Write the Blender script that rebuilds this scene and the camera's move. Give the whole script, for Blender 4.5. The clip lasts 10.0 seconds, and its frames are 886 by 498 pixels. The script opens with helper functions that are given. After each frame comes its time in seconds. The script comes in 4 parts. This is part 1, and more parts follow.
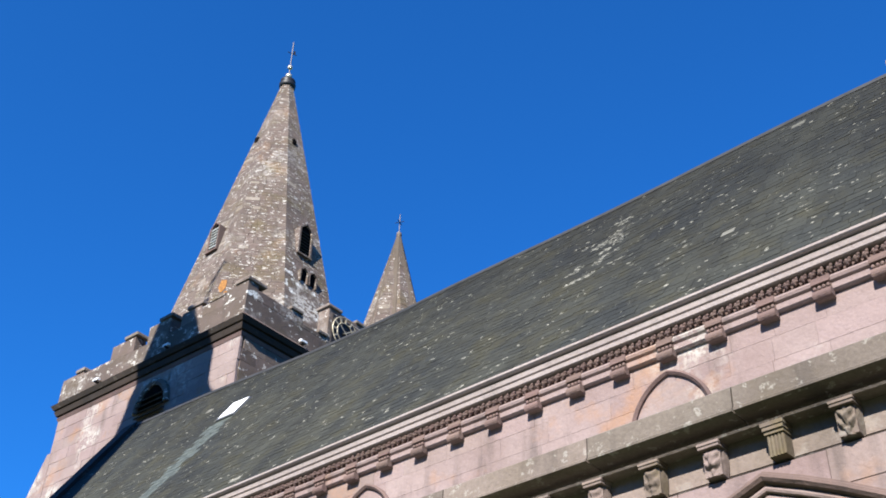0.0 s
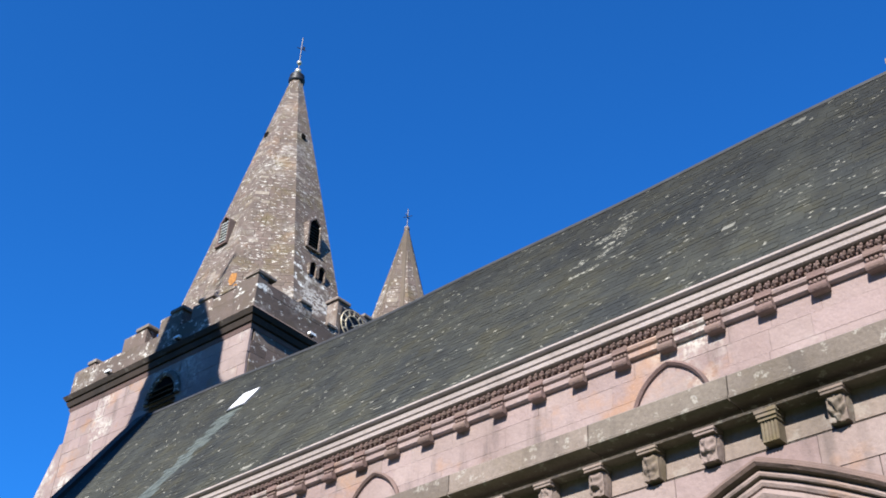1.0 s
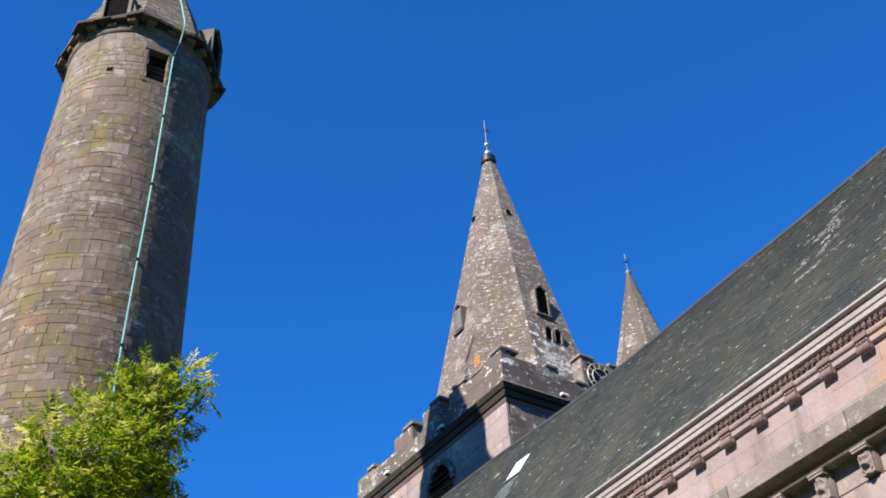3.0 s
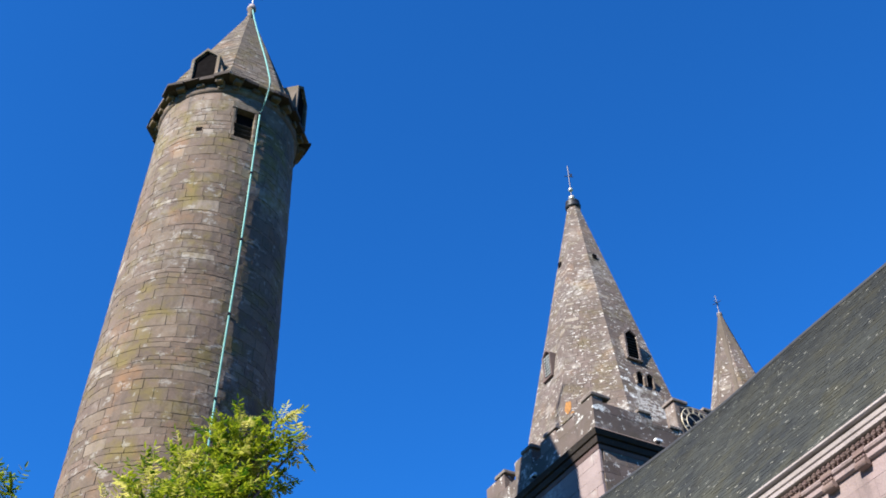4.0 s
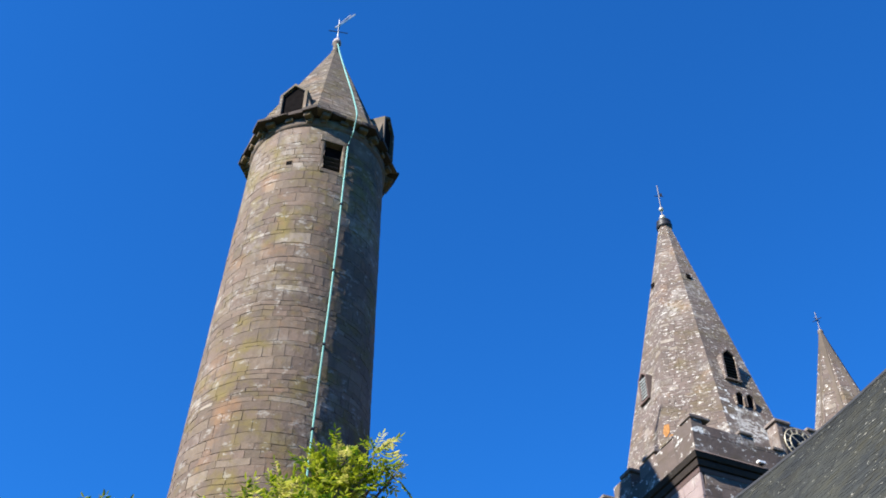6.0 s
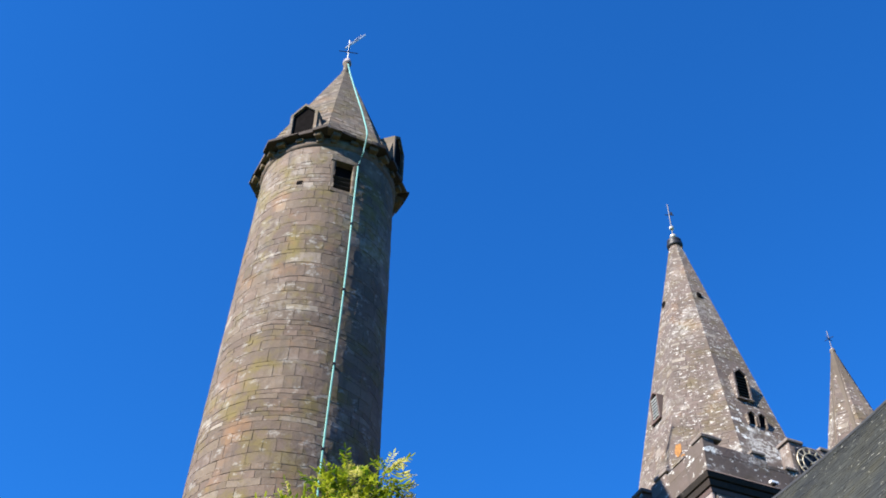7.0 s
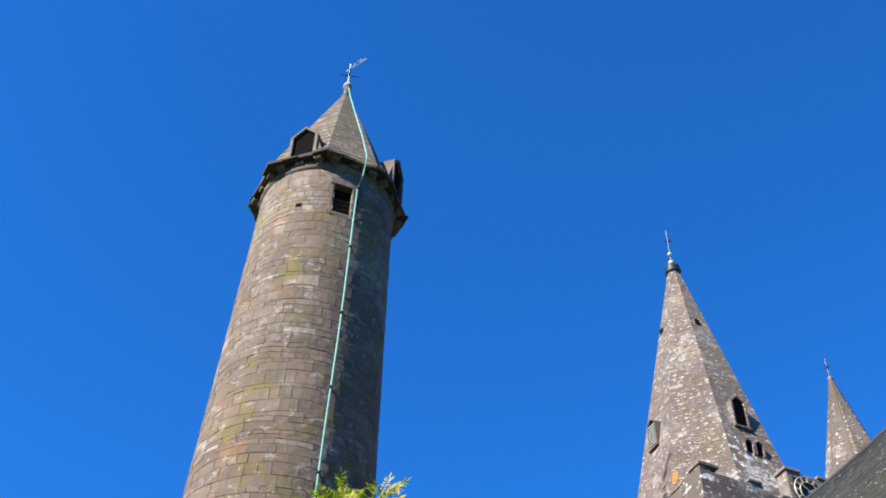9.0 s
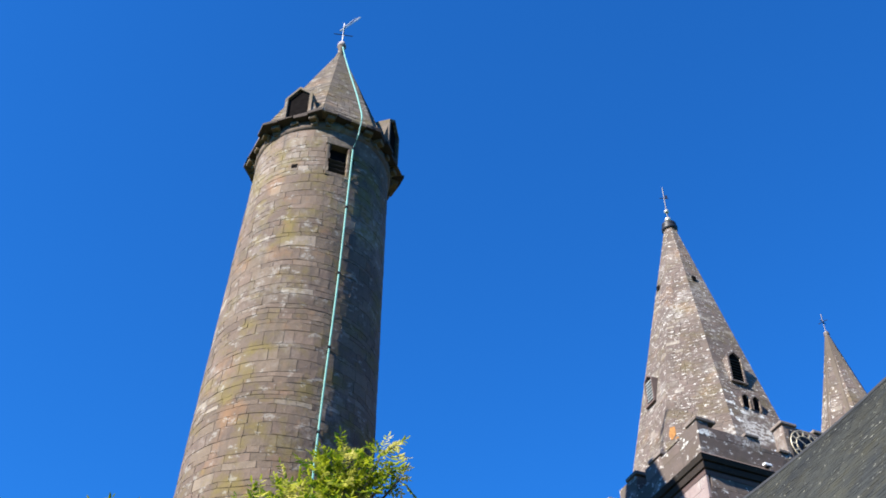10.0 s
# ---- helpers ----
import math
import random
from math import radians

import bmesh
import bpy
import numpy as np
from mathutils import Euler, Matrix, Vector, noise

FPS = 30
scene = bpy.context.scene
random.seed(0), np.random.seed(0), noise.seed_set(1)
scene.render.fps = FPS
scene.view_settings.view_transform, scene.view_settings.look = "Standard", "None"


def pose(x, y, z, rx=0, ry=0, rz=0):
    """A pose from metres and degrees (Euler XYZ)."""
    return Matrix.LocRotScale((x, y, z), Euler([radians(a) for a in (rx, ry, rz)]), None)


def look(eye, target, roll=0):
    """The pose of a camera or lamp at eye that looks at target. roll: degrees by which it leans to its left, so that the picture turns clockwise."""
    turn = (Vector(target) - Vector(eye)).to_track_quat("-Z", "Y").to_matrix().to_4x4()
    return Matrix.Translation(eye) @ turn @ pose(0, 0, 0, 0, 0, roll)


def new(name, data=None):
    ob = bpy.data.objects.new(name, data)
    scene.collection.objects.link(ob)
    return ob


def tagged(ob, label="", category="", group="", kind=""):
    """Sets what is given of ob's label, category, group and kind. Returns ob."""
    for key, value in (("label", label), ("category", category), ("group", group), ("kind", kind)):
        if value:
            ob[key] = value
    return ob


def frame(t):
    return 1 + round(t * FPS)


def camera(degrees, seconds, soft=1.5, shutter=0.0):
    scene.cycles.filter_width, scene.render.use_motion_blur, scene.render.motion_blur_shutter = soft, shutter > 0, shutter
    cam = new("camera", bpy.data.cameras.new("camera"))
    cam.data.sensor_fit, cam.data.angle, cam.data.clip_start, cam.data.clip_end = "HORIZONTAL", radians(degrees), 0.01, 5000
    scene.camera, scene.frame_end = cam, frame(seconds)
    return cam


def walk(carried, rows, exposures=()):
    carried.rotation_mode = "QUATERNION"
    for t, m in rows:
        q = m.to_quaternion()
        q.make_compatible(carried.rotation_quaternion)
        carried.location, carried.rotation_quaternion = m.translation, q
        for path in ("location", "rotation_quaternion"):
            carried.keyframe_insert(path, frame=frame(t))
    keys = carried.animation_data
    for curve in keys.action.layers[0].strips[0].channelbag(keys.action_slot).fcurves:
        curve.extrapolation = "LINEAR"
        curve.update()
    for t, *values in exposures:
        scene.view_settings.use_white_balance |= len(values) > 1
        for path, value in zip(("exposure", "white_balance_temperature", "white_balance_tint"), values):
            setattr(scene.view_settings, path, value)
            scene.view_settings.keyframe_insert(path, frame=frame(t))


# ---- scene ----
cam = camera(43.25, 10.0, soft=1.8)
# seconds, place, turn: standing still and turning, after a short step back
ROWS = [
    (0.0, -0.943, 0.937, 2.614, 126.497, -1.347, 41.919),
    (0.5, -0.962, 0.961, 2.622, 126.381, -1.529, 41.904),
    (1.0, -0.736, 0.736, 2.382, 126.215, -1.708, 42.154),
    (1.5, 0.000, 0.000, 1.600, 126.217, -1.106, 43.769),
    (2.0, 0.000, 0.000, 1.600, 126.686, 0.731, 48.964),
    (2.5, 0.000, 0.000, 1.600, 128.091, 2.116, 55.020),
    (3.0, 0.000, 0.000, 1.600, 129.612, 2.855, 59.806),
    (3.2, 0.000, 0.000, 1.600, 130.584, 2.492, 60.750),
    (4.3, 0.000, 0.000, 1.600, 132.697, 0.741, 65.814),
    (4.5, 0.000, 0.000, 1.600, 133.174, 0.343, 66.906),
    (5.0, 0.000, 0.000, 1.600, 133.435, -0.552, 67.970),
    (5.5, 0.000, 0.000, 1.600, 133.220, -0.625, 68.491),
    (5.7, 0.000, 0.000, 1.600, 133.303, -0.578, 68.653),
    (6.8, 0.000, 0.000, 1.600, 134.364, -0.728, 69.352),
    (7.0, 0.000, 0.000, 1.600, 134.549, -0.850, 69.328),
    (7.5, 0.000, 0.000, 1.600, 135.001, -1.057, 69.407),
    (8.0, 0.000, 0.000, 1.600, 135.380, -1.054, 69.508),
    (8.5, 0.000, 0.000, 1.600, 135.642, -1.134, 69.236),
    (9.0, 0.000, 0.000, 1.600, 135.784, -1.221, 68.839),
    (9.5, 0.000, 0.000, 1.600, 135.639, -1.066, 68.744),
    (10.0, 0.000, 0.000, 1.600, 133.702, -0.669, 69.148),
]
walk(cam, [(t, pose(*row)) for t, *row in ROWS], exposures=[(0.0, 1.37), (2.5, 1.35), (4.5, 1.47), (5.5, 1.48), (7.0, 1.55), (10.0, 1.55)])

# ---------------------------------------------------------------- light
SUN_FROM = Vector((0.31, -0.951, math.tan(radians(37.0)))).normalized()
world = bpy.data.worlds.new("sky")
scene.world = world
world.use_nodes = True
wn = world.node_tree
sky = wn.nodes.new("ShaderNodeTexSky")
sky.sky_type, sky.sun_disc = "NISHITA", False
sky.sun_elevation = radians(37.0)
sky.sun_rotation = math.atan2(SUN_FROM.x, SUN_FROM.y)
sky.altitude, sky.air_density, sky.dust_density, sky.ozone_density = 0, 1.0, 0.0, 6.0
deep = wn.nodes.new("ShaderNodeMix")
deep.data_type, deep.blend_type = "RGBA", "MULTIPLY"
deep.inputs[0].default_value = 1.0
deep.inputs[7].default_value = (0.20, 0.93, 1.66, 1)
wn.links.new(sky.outputs[0], deep.inputs[6])
wn.links.new(deep.outputs[2], wn.nodes["Background"].inputs[0])
wn.nodes["Background"].inputs[1].default_value = 0.055
lamp = bpy.data.lights.new("sun", "SUN")
lamp.energy, lamp.angle, lamp.color = 5.0, radians(0.53), (1.0, 0.955, 0.87)
sun = new("sun", lamp)
sun.matrix_world = look(SUN_FROM * 200, (0, 0, 0))


# ---------------------------------------------------------------- materials
def nodes(name):
    m = bpy.data.materials.new(name)
    m.use_nodes = True
    return m, m.node_tree, m.node_tree.nodes["Principled BSDF"]


def noise_tex(nt, co, scale, detail=4.0, rough=0.6):
    n = nt.nodes.new("ShaderNodeTexNoise")
    n.inputs["Scale"].default_value, n.inputs["Detail"].default_value, n.inputs["Roughness"].default_value = scale, detail, rough
    nt.links.new(co, n.inputs["Vector"])
    return n.outputs["Fac"]


def ramp(nt, fac, a, b):
    r = nt.nodes.new("ShaderNodeMapRange")
    r.inputs["From Min"].default_value, r.inputs["From Max"].default_value = a, b
    nt.links.new(fac, r.inputs["Value"])
    return r.outputs[0]


def mix(nt, fac, a, b, kind="MIX"):
    n = nt.nodes.new("ShaderNodeMix")
    n.data_type, n.blend_type = "RGBA", kind
    for sock, v in ((n.inputs[0], fac), (n.inputs[6], a), (n.inputs[7], b)):
        if isinstance(v, bpy.types.NodeSocket):
            nt.links.new(v, sock)
        elif isinstance(v, (int, float)):
            sock.default_value = v
        else:
            sock.default_value = (*v, 1)
    return n.outputs[2]


def math_node(nt, op, a, b):
    n = nt.nodes.new("ShaderNodeMath")
    n.operation = op
    for sock, v in ((n.inputs[0], a), (n.inputs[1], b)):
        if isinstance(v, bpy.types.NodeSocket):
            nt.links.new(v, sock)
        else:
            sock.default_value = v
    return n.outputs[0]


def stretched(nt, co, sx, sy, sz):
    n = nt.nodes.new("ShaderNodeMapping")
    n.inputs["Scale"].default_value = (sx, sy, sz)
    nt.links.new(co, n.inputs["Vector"])
    return n.outputs[0]


def bump(nt, bsdf, height, strength, distance=0.02):
    n = nt.nodes.new("ShaderNodeBump")
    n.inputs["Strength"].default_value, n.inputs["Distance"].default_value = strength, distance
    nt.links.new(height, n.inputs["Height"])
    nt.links.new(n.outputs[0], bsdf.inputs["Normal"])


STONE_TONE = 0.67  # one even factor on all stone colours, low so shade comes out darker


def stone(name, light, dark, piece=0.35, lichen=0.0, moss=0.0, stain=0.4, grain=0.35, lichen_scale=3.0, rust=0.0, pale=0.0, lime=0.0, white=(0.372, 0.36, 0.324), flat=1.0):
    """Weathered sandstone: two tones, tone from piece to piece, grain, dark runs, pale lichen, yellow moss."""
    m, nt, b = nodes(name)
    co = nt.nodes.new("ShaderNodeTexCoord").outputs["Object"]
    light, dark = [c * STONE_TONE for c in light], [c * STONE_TONE for c in dark]
    col = mix(nt, ramp(nt, noise_tex(nt, co, 0.55, 5), 0.35, 0.65), light, dark)
    info = nt.nodes.new("ShaderNodeObjectInfo").outputs["Random"]
    island = nt.nodes.new("ShaderNodeNewGeometry").outputs["Random Per Island"]
    both = nt.nodes.new("ShaderNodeMath")
    both.operation = "FRACT"
    nt.links.new(math_node(nt, "ADD", info, island), both.inputs[0])
    rnd = both.outputs[0]
    tone = nt.nodes.new("ShaderNodeHueSaturation")
    nt.links.new(col, tone.inputs["Color"])
    hue = nt.nodes.new("ShaderNodeMapRange")
    hue.inputs["To Min"].default_value, hue.inputs["To Max"].default_value = 0.492, 0.512
    nt.links.new(rnd, hue.inputs["Value"])
    nt.links.new(hue.outputs[0], tone.inputs["Hue"])
    val = nt.nodes.new("ShaderNodeMapRange")
    val.inputs["To Min"].default_value, val.inputs["To Max"].default_value = 1 - piece, 1 + piece * 0.8
    nt.links.new(math_node(nt, "FRACT", math_node(nt, "MULTIPLY", rnd, 7.31), 0), val.inputs["Value"])
    nt.links.new(val.outputs[0], tone.inputs["Value"])
    col = tone.outputs[0]
    if pale:
        odd = math_node(nt, "FRACT", math_node(nt, "MULTIPLY", rnd, 13.7), 0)
        col = mix(nt, math_node(nt, "MULTIPLY", ramp(nt, odd, 1 - pale, 1.0), 0.55), col, (0.3, 0.264, 0.216))
    fine = noise_tex(nt, co, 22, 6, 0.7)
    col = mix(nt, grain, col, mix(nt, ramp(nt, fine, 0.3, 0.7), (0.35, 0.33, 0.31), (0.75, 0.73, 0.70)), "SOFT_LIGHT")
    runs = noise_tex(nt, stretched(nt, co, 2.2, 2.2, 0.35), 1.0, 5, 0.65)
    col = mix(nt, math_node(nt, "MULTIPLY", ramp(nt, runs, 0.55, 0.75), stain), col, (0.036, 0.03, 0.027))
    if moss:
        col = mix(nt, math_node(nt, "MULTIPLY", ramp(nt, noise_tex(nt, co, 1.1, 6, 0.65), 0.5, 0.66), moss), col, (0.12, 0.09, 0.021))
    if rust:
        col = mix(nt, math_node(nt, "MULTIPLY", ramp(nt, noise_tex(nt, co, 0.9, 5, 0.65), 0.56, 0.72), rust), col, (0.3, 0.132, 0.03))
    if lime:
        worn = math_node(nt, "MULTIPLY", ramp(nt, noise_tex(nt, co, 0.5, 3), 0.52, 0.64), ramp(nt, noise_tex(nt, co, 7.0, 4, 0.7), 0.44, 0.56))
        col = mix(nt, math_node(nt, "MULTIPLY", worn, lime), col, (0.36, 0.342, 0.312))
    if lichen:
        sp = stretched(nt, co, 1.0, 1.0, flat)
        spots = math_node(nt, "MULTIPLY", ramp(nt, noise_tex(nt, sp, lichen_scale, 5, 0.6), 0.585, 0.63), ramp(nt, noise_tex(nt, sp, lichen_scale * 5, 3), 0.4, 0.52))
        col = mix(nt, math_node(nt, "MULTIPLY", spots, lichen), col, white)
    nt.links.new(col, b.inputs["Base Color"])
    b.inputs["Roughness"].default_value = 0.92
    bump(nt, b, math_node(nt, "ADD", math_node(nt, "MULTIPLY", fine, 0.5), noise_tex(nt, co, 5, 4)), 0.55, 0.03)
    return m


def plain(name, col, rough=0.6, metal=0.0, var=0.25, scale=8.0):
    m, nt, b = nodes(name)
    co = nt.nodes.new("ShaderNodeTexCoord").outputs["Object"]
    n = noise_tex(nt, co, scale, 5)
    nt.links.new(mix(nt, ramp(nt, n, 0.3, 0.7), [c * (1 - var) for c in col], [min(1, c * (1 + var)) for c in col]), b.inputs["Base Color"])
    b.inputs["Roughness"].default_value, b.inputs["Metallic"].default_value = rough, metal
    bump(nt, b, n, 0.2, 0.01)
    return m


def slate_material(name="slate", low=0.645, high=0.68, size=9.0):
    m, nt, b = nodes(name)
    co = nt.nodes.new("ShaderNodeTexCoord").outputs["Object"]
    col = mix(nt, ramp(nt, noise_tex(nt, co, 0.35, 5), 0.38, 0.62), (0.020, 0.022, 0.021), (0.035, 0.036, 0.029))
    rnd = math_node(nt, "FRACT", math_node(nt, "ADD", nt.nodes.new("ShaderNodeObjectInfo").outputs["Random"], nt.nodes.new("ShaderNodeNewGeometry").outputs["Random Per Island"]), 0)
    tone = nt.nodes.new("ShaderNodeHueSaturation")
    nt.links.new(col, tone.inputs["Color"])
    v = nt.nodes.new("ShaderNodeMapRange")
    v.inputs["To Min"].default_value, v.inputs["To Max"].default_value = 0.8, 1.2
    nt.links.new(rnd, v.inputs["Value"])
    nt.links.new(v.outputs[0], tone.inputs["Value"])
    col = tone.outputs[0]
    col = mix(nt, math_node(nt, "MULTIPLY", ramp(nt, noise_tex(nt, co, 1.3, 7, 0.75), 0.48, 0.66), 0.55), col, (0.046, 0.041, 0.020))
    col = mix(nt, math_node(nt, "MULTIPLY", ramp(nt, noise_tex(nt, stretched(nt, co, 1.0, 0.35, 0.35), 0.55, 6, 0.7), 0.5, 0.7), 0.5), col, (0.048, 0.051, 0.043))
    col = mix(nt, math_node(nt, "MULTIPLY", ramp(nt, noise_tex(nt, stretched(nt, co, 1.0, 0.3, 0.3), 0.9, 5, 0.65), 0.5, 0.68), 0.6), col, (0.013, 0.014, 0.014))
    pale = math_node(nt, "GREATER_THAN", rnd, 0.9985)
    col = mix(nt, math_node(nt, "MULTIPLY", pale, 0.75), col, (0.20, 0.195, 0.17))
    spots = ramp(nt, noise_tex(nt, stretched(nt, co, 0.55, 1.0, 1.0), size, 4, 0.65), low, high)
    col = mix(nt, math_node(nt, "MULTIPLY", spots, 0.9), col, (0.36, 0.35, 0.30))
    # darker towards the ridge and the east end, broken up by noise
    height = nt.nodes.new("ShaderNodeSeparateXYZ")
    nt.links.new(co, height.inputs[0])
    ridge_dark = math_node(nt, "MULTIPLY", ramp(nt, math_node(nt, "ADD", math_node(nt, "ADD", height.outputs[2], math_node(nt, "MULTIPLY", height.outputs[0], 0.2)), math_node(nt, "MULTIPLY", noise_tex(nt, co, 0.6, 6, 0.7), 4.0)), 12.0, 17.2), 0.85)
    col = mix(nt, ridge_dark, col, mix(nt, 1.0, col, (0.42, 0.42, 0.40), "MULTIPLY"))
    nt.links.new(col, b.inputs["Base Color"])
    b.inputs["Roughness"].default_value = 0.8
    b.inputs["Specular IOR Level"].default_value = 0.2
    bump(nt, b, noise_tex(nt, co, 9, 5), 0.5, 0.015)
    return m


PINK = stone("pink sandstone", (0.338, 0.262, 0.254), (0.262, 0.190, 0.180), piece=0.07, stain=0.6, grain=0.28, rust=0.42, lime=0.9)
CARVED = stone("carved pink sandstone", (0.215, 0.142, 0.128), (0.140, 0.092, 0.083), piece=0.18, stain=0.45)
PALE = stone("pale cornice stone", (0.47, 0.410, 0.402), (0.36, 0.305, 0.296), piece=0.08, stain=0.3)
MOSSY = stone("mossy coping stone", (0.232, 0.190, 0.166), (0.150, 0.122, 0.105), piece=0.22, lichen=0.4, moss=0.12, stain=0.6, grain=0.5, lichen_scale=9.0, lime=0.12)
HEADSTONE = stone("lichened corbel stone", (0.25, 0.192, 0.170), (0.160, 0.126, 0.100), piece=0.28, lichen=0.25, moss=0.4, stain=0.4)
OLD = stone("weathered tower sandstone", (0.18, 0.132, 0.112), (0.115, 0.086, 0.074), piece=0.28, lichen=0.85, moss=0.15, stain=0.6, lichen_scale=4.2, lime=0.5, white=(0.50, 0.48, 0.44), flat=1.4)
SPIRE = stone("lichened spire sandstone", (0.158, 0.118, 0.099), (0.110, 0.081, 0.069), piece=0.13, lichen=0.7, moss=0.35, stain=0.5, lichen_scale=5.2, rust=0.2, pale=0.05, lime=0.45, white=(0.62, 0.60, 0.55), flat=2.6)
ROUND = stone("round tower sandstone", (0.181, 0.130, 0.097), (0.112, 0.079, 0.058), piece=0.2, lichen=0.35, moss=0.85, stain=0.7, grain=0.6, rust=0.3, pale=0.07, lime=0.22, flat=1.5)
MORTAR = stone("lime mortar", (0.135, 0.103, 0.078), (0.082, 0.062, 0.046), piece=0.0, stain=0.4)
# near-black base: soot plus the shade of hollows and undersides, put into the colour
SOOT_SHADE = stone("soot-dark stone with painted shade", (0.052, 0.034, 0.026), (0.026, 0.018, 0.014), piece=0.1, lichen=0.1, stain=0.5)
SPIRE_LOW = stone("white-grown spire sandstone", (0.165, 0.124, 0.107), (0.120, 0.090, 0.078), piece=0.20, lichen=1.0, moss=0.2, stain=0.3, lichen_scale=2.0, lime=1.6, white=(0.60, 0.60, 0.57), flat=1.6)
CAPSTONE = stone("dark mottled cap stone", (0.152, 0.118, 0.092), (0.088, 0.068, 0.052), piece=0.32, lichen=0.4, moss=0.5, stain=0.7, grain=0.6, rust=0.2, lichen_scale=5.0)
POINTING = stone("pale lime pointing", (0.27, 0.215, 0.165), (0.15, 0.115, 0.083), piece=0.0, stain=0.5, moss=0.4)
PANEL = stone("pale band stone", (0.30, 0.232, 0.214), (0.215, 0.168, 0.146), piece=0.1, lichen=0.15, moss=0.04, stain=0.5)
SLATE = slate_material()
# near-black paint for the shade inside openings
VOID_SHADE = plain("painted opening shade", (0.008, 0.007, 0.007), 1.0)
VOID_SHADE.node_tree.nodes["Principled BSDF"].inputs["Specular IOR Level"].default_value = 0.0
WHITESLAT = plain("pale louvre slat", (0.62, 0.64, 0.63), 0.6)
LEAD = plain("lead sheet", (0.16, 0.165, 0.17), 0.45, 0.3)
IRON = plain("black iron", (0.03, 0.03, 0.032), 0.5, 0.6)
SILVER = plain("weathered galvanised metal", (0.45, 0.45, 0.44), 0.4, 0.7)
BALL = plain("pale gilded ball", (0.48, 0.432, 0.33), 0.3, 0.5)
GOLD = plain("gilt numerals", (0.36, 0.31, 0.22), 0.5, 0.2)
VERDIGRIS = plain("turquoise copper patina", (0.11, 0.29, 0.26), 0.55, 0.1, 0.15)
CREAM = plain("white painted metal", (0.62, 0.63, 0.64), 0.4)
# opaque near-black glass: the unlit interior is put into its colour
GLASS = plain("leaded window glass", (0.012, 0.013, 0.014), 0.3, 0.0, 0.3)
# near-white base colour paints in the pane's bright reflection
PANE = plain("rooflight with painted reflection", (0.86, 0.87, 0.88), 0.35, 0.0, 0.05)
BARK = plain("grey brown bark", (0.078, 0.06, 0.045), 0.9, 0.0, 0.4, 30)
GRASS = plain("mown grass", (0.042, 0.066, 0.021), 0.95, 0.0, 0.4, 2.0)


def leaf_material():
    m, nt, b = nodes("yellow green leaf")
    rnd = nt.nodes.new("ShaderNodeNewGeometry").outputs["Random Per Island"]
    co = nt.nodes.new("ShaderNodeTexCoord").outputs["Object"]
    col = mix(nt, ramp(nt, rnd, 0.15, 1.0), (0.038, 0.105, 0.006), (0.40, 0.44, 0.025))
    col = mix(nt, ramp(nt, noise_tex(nt, co, 2.4, 2), 0.55, 0.63), col, (0.62, 0.56, 0.16))
    nt.links.new(col, b.inputs["Base Color"])
    b.inputs["Roughness"].default_value = 0.5
    t = nt.nodes.new("ShaderNodeBsdfTranslucent")
    nt.links.new(col, t.inputs["Color"])
    mx = nt.nodes.new("ShaderNodeMixShader")
    mx.inputs[0].default_value = 0.45
    nt.links.new(b.outputs[0], mx.inputs[1])
    nt.links.new(t.outputs[0], mx.inputs[2])
    nt.links.new(mx.outputs[0], nt.nodes["Material Output"].inputs[0])
    return m


LEAF = leaf_material()

# ---------------------------------------------------------------- building helpers
BASES = {}
EYE_POINT = Vector((0, 0, 1.6))


def thing(name, base, label, category, group="", kind="", size=1.0):
    """A thing's base; size scales it about the eye's standing point."""
    ob = new(name)
    ob.location = EYE_POINT + (Vector(base) - EYE_POINT) * size
    ob.scale = (size, size, size)
    ob.empty_display_size = 0.2
    BASES[ob] = Vector(base)
    return tagged(ob, label, category, group, kind)


def part(name, bm, material, parent=None, label="", smooth=False, kind=""):
    me = bpy.data.meshes.new(name)
    bmesh.ops.recalc_face_normals(bm, faces=bm.faces[:])
    bm.to_mesh(me)
    bm.free()
    return mesh_part(name, me, material, parent, label, smooth, kind)


def mesh_part(name, me, material, parent=None, label="", smooth=False, kind=""):
    me.materials.append(material)
    if smooth:
        for p in me.polygons:
            p.use_smooth = True
    ob = new(name, me)
    if parent is not None:
        ob.parent = parent
        ob.matrix_parent_inverse = Matrix.Translation(-BASES.get(parent, Vector()))
    return tagged(ob, label, kind=kind)


def joined(name, boxes, material, parent, label="", kind="stuff"):
    """Many eight-cornered pieces as one mesh."""
    verts, faces = [], []
    for vs, fs in boxes:
        k = len(verts)
        verts += vs
        faces += [[i + k for i in f] for f in fs]
    me = bpy.data.meshes.new(name)
    me.from_pydata(verts, [], faces)
    return mesh_part(name, me, material, parent, label, kind=kind)


def piece(name, vs, fs, material, parent):
    me = bpy.data.meshes.new(name)
    me.from_pydata(vs, [], fs)
    return mesh_part(name, me, material, parent)


BOXF = [(0, 3, 2, 1), (4, 5, 6, 7), (0, 1, 5, 4), (1, 2, 6, 5), (2, 3, 7, 6), (3, 0, 4, 7)]


def add_box(bm, lo, hi, m=None, taper=0.0):
    x0, y0, z0 = lo
    x1, y1, z1 = hi
    t = taper
    co = [(x0, y0, z0), (x1, y0, z0), (x1, y1, z0), (x0, y1, z0), (x0 + t, y0 + t, z1), (x1 - t, y0 + t, z1), (x1 - t, y1 - t, z1), (x0 + t, y1 - t, z1)]
    vs = [bm.verts.new(m @ Vector(c) if m else c) for c in co]
    return [bm.faces.new([vs[i] for i in f]) for f in BOXF]


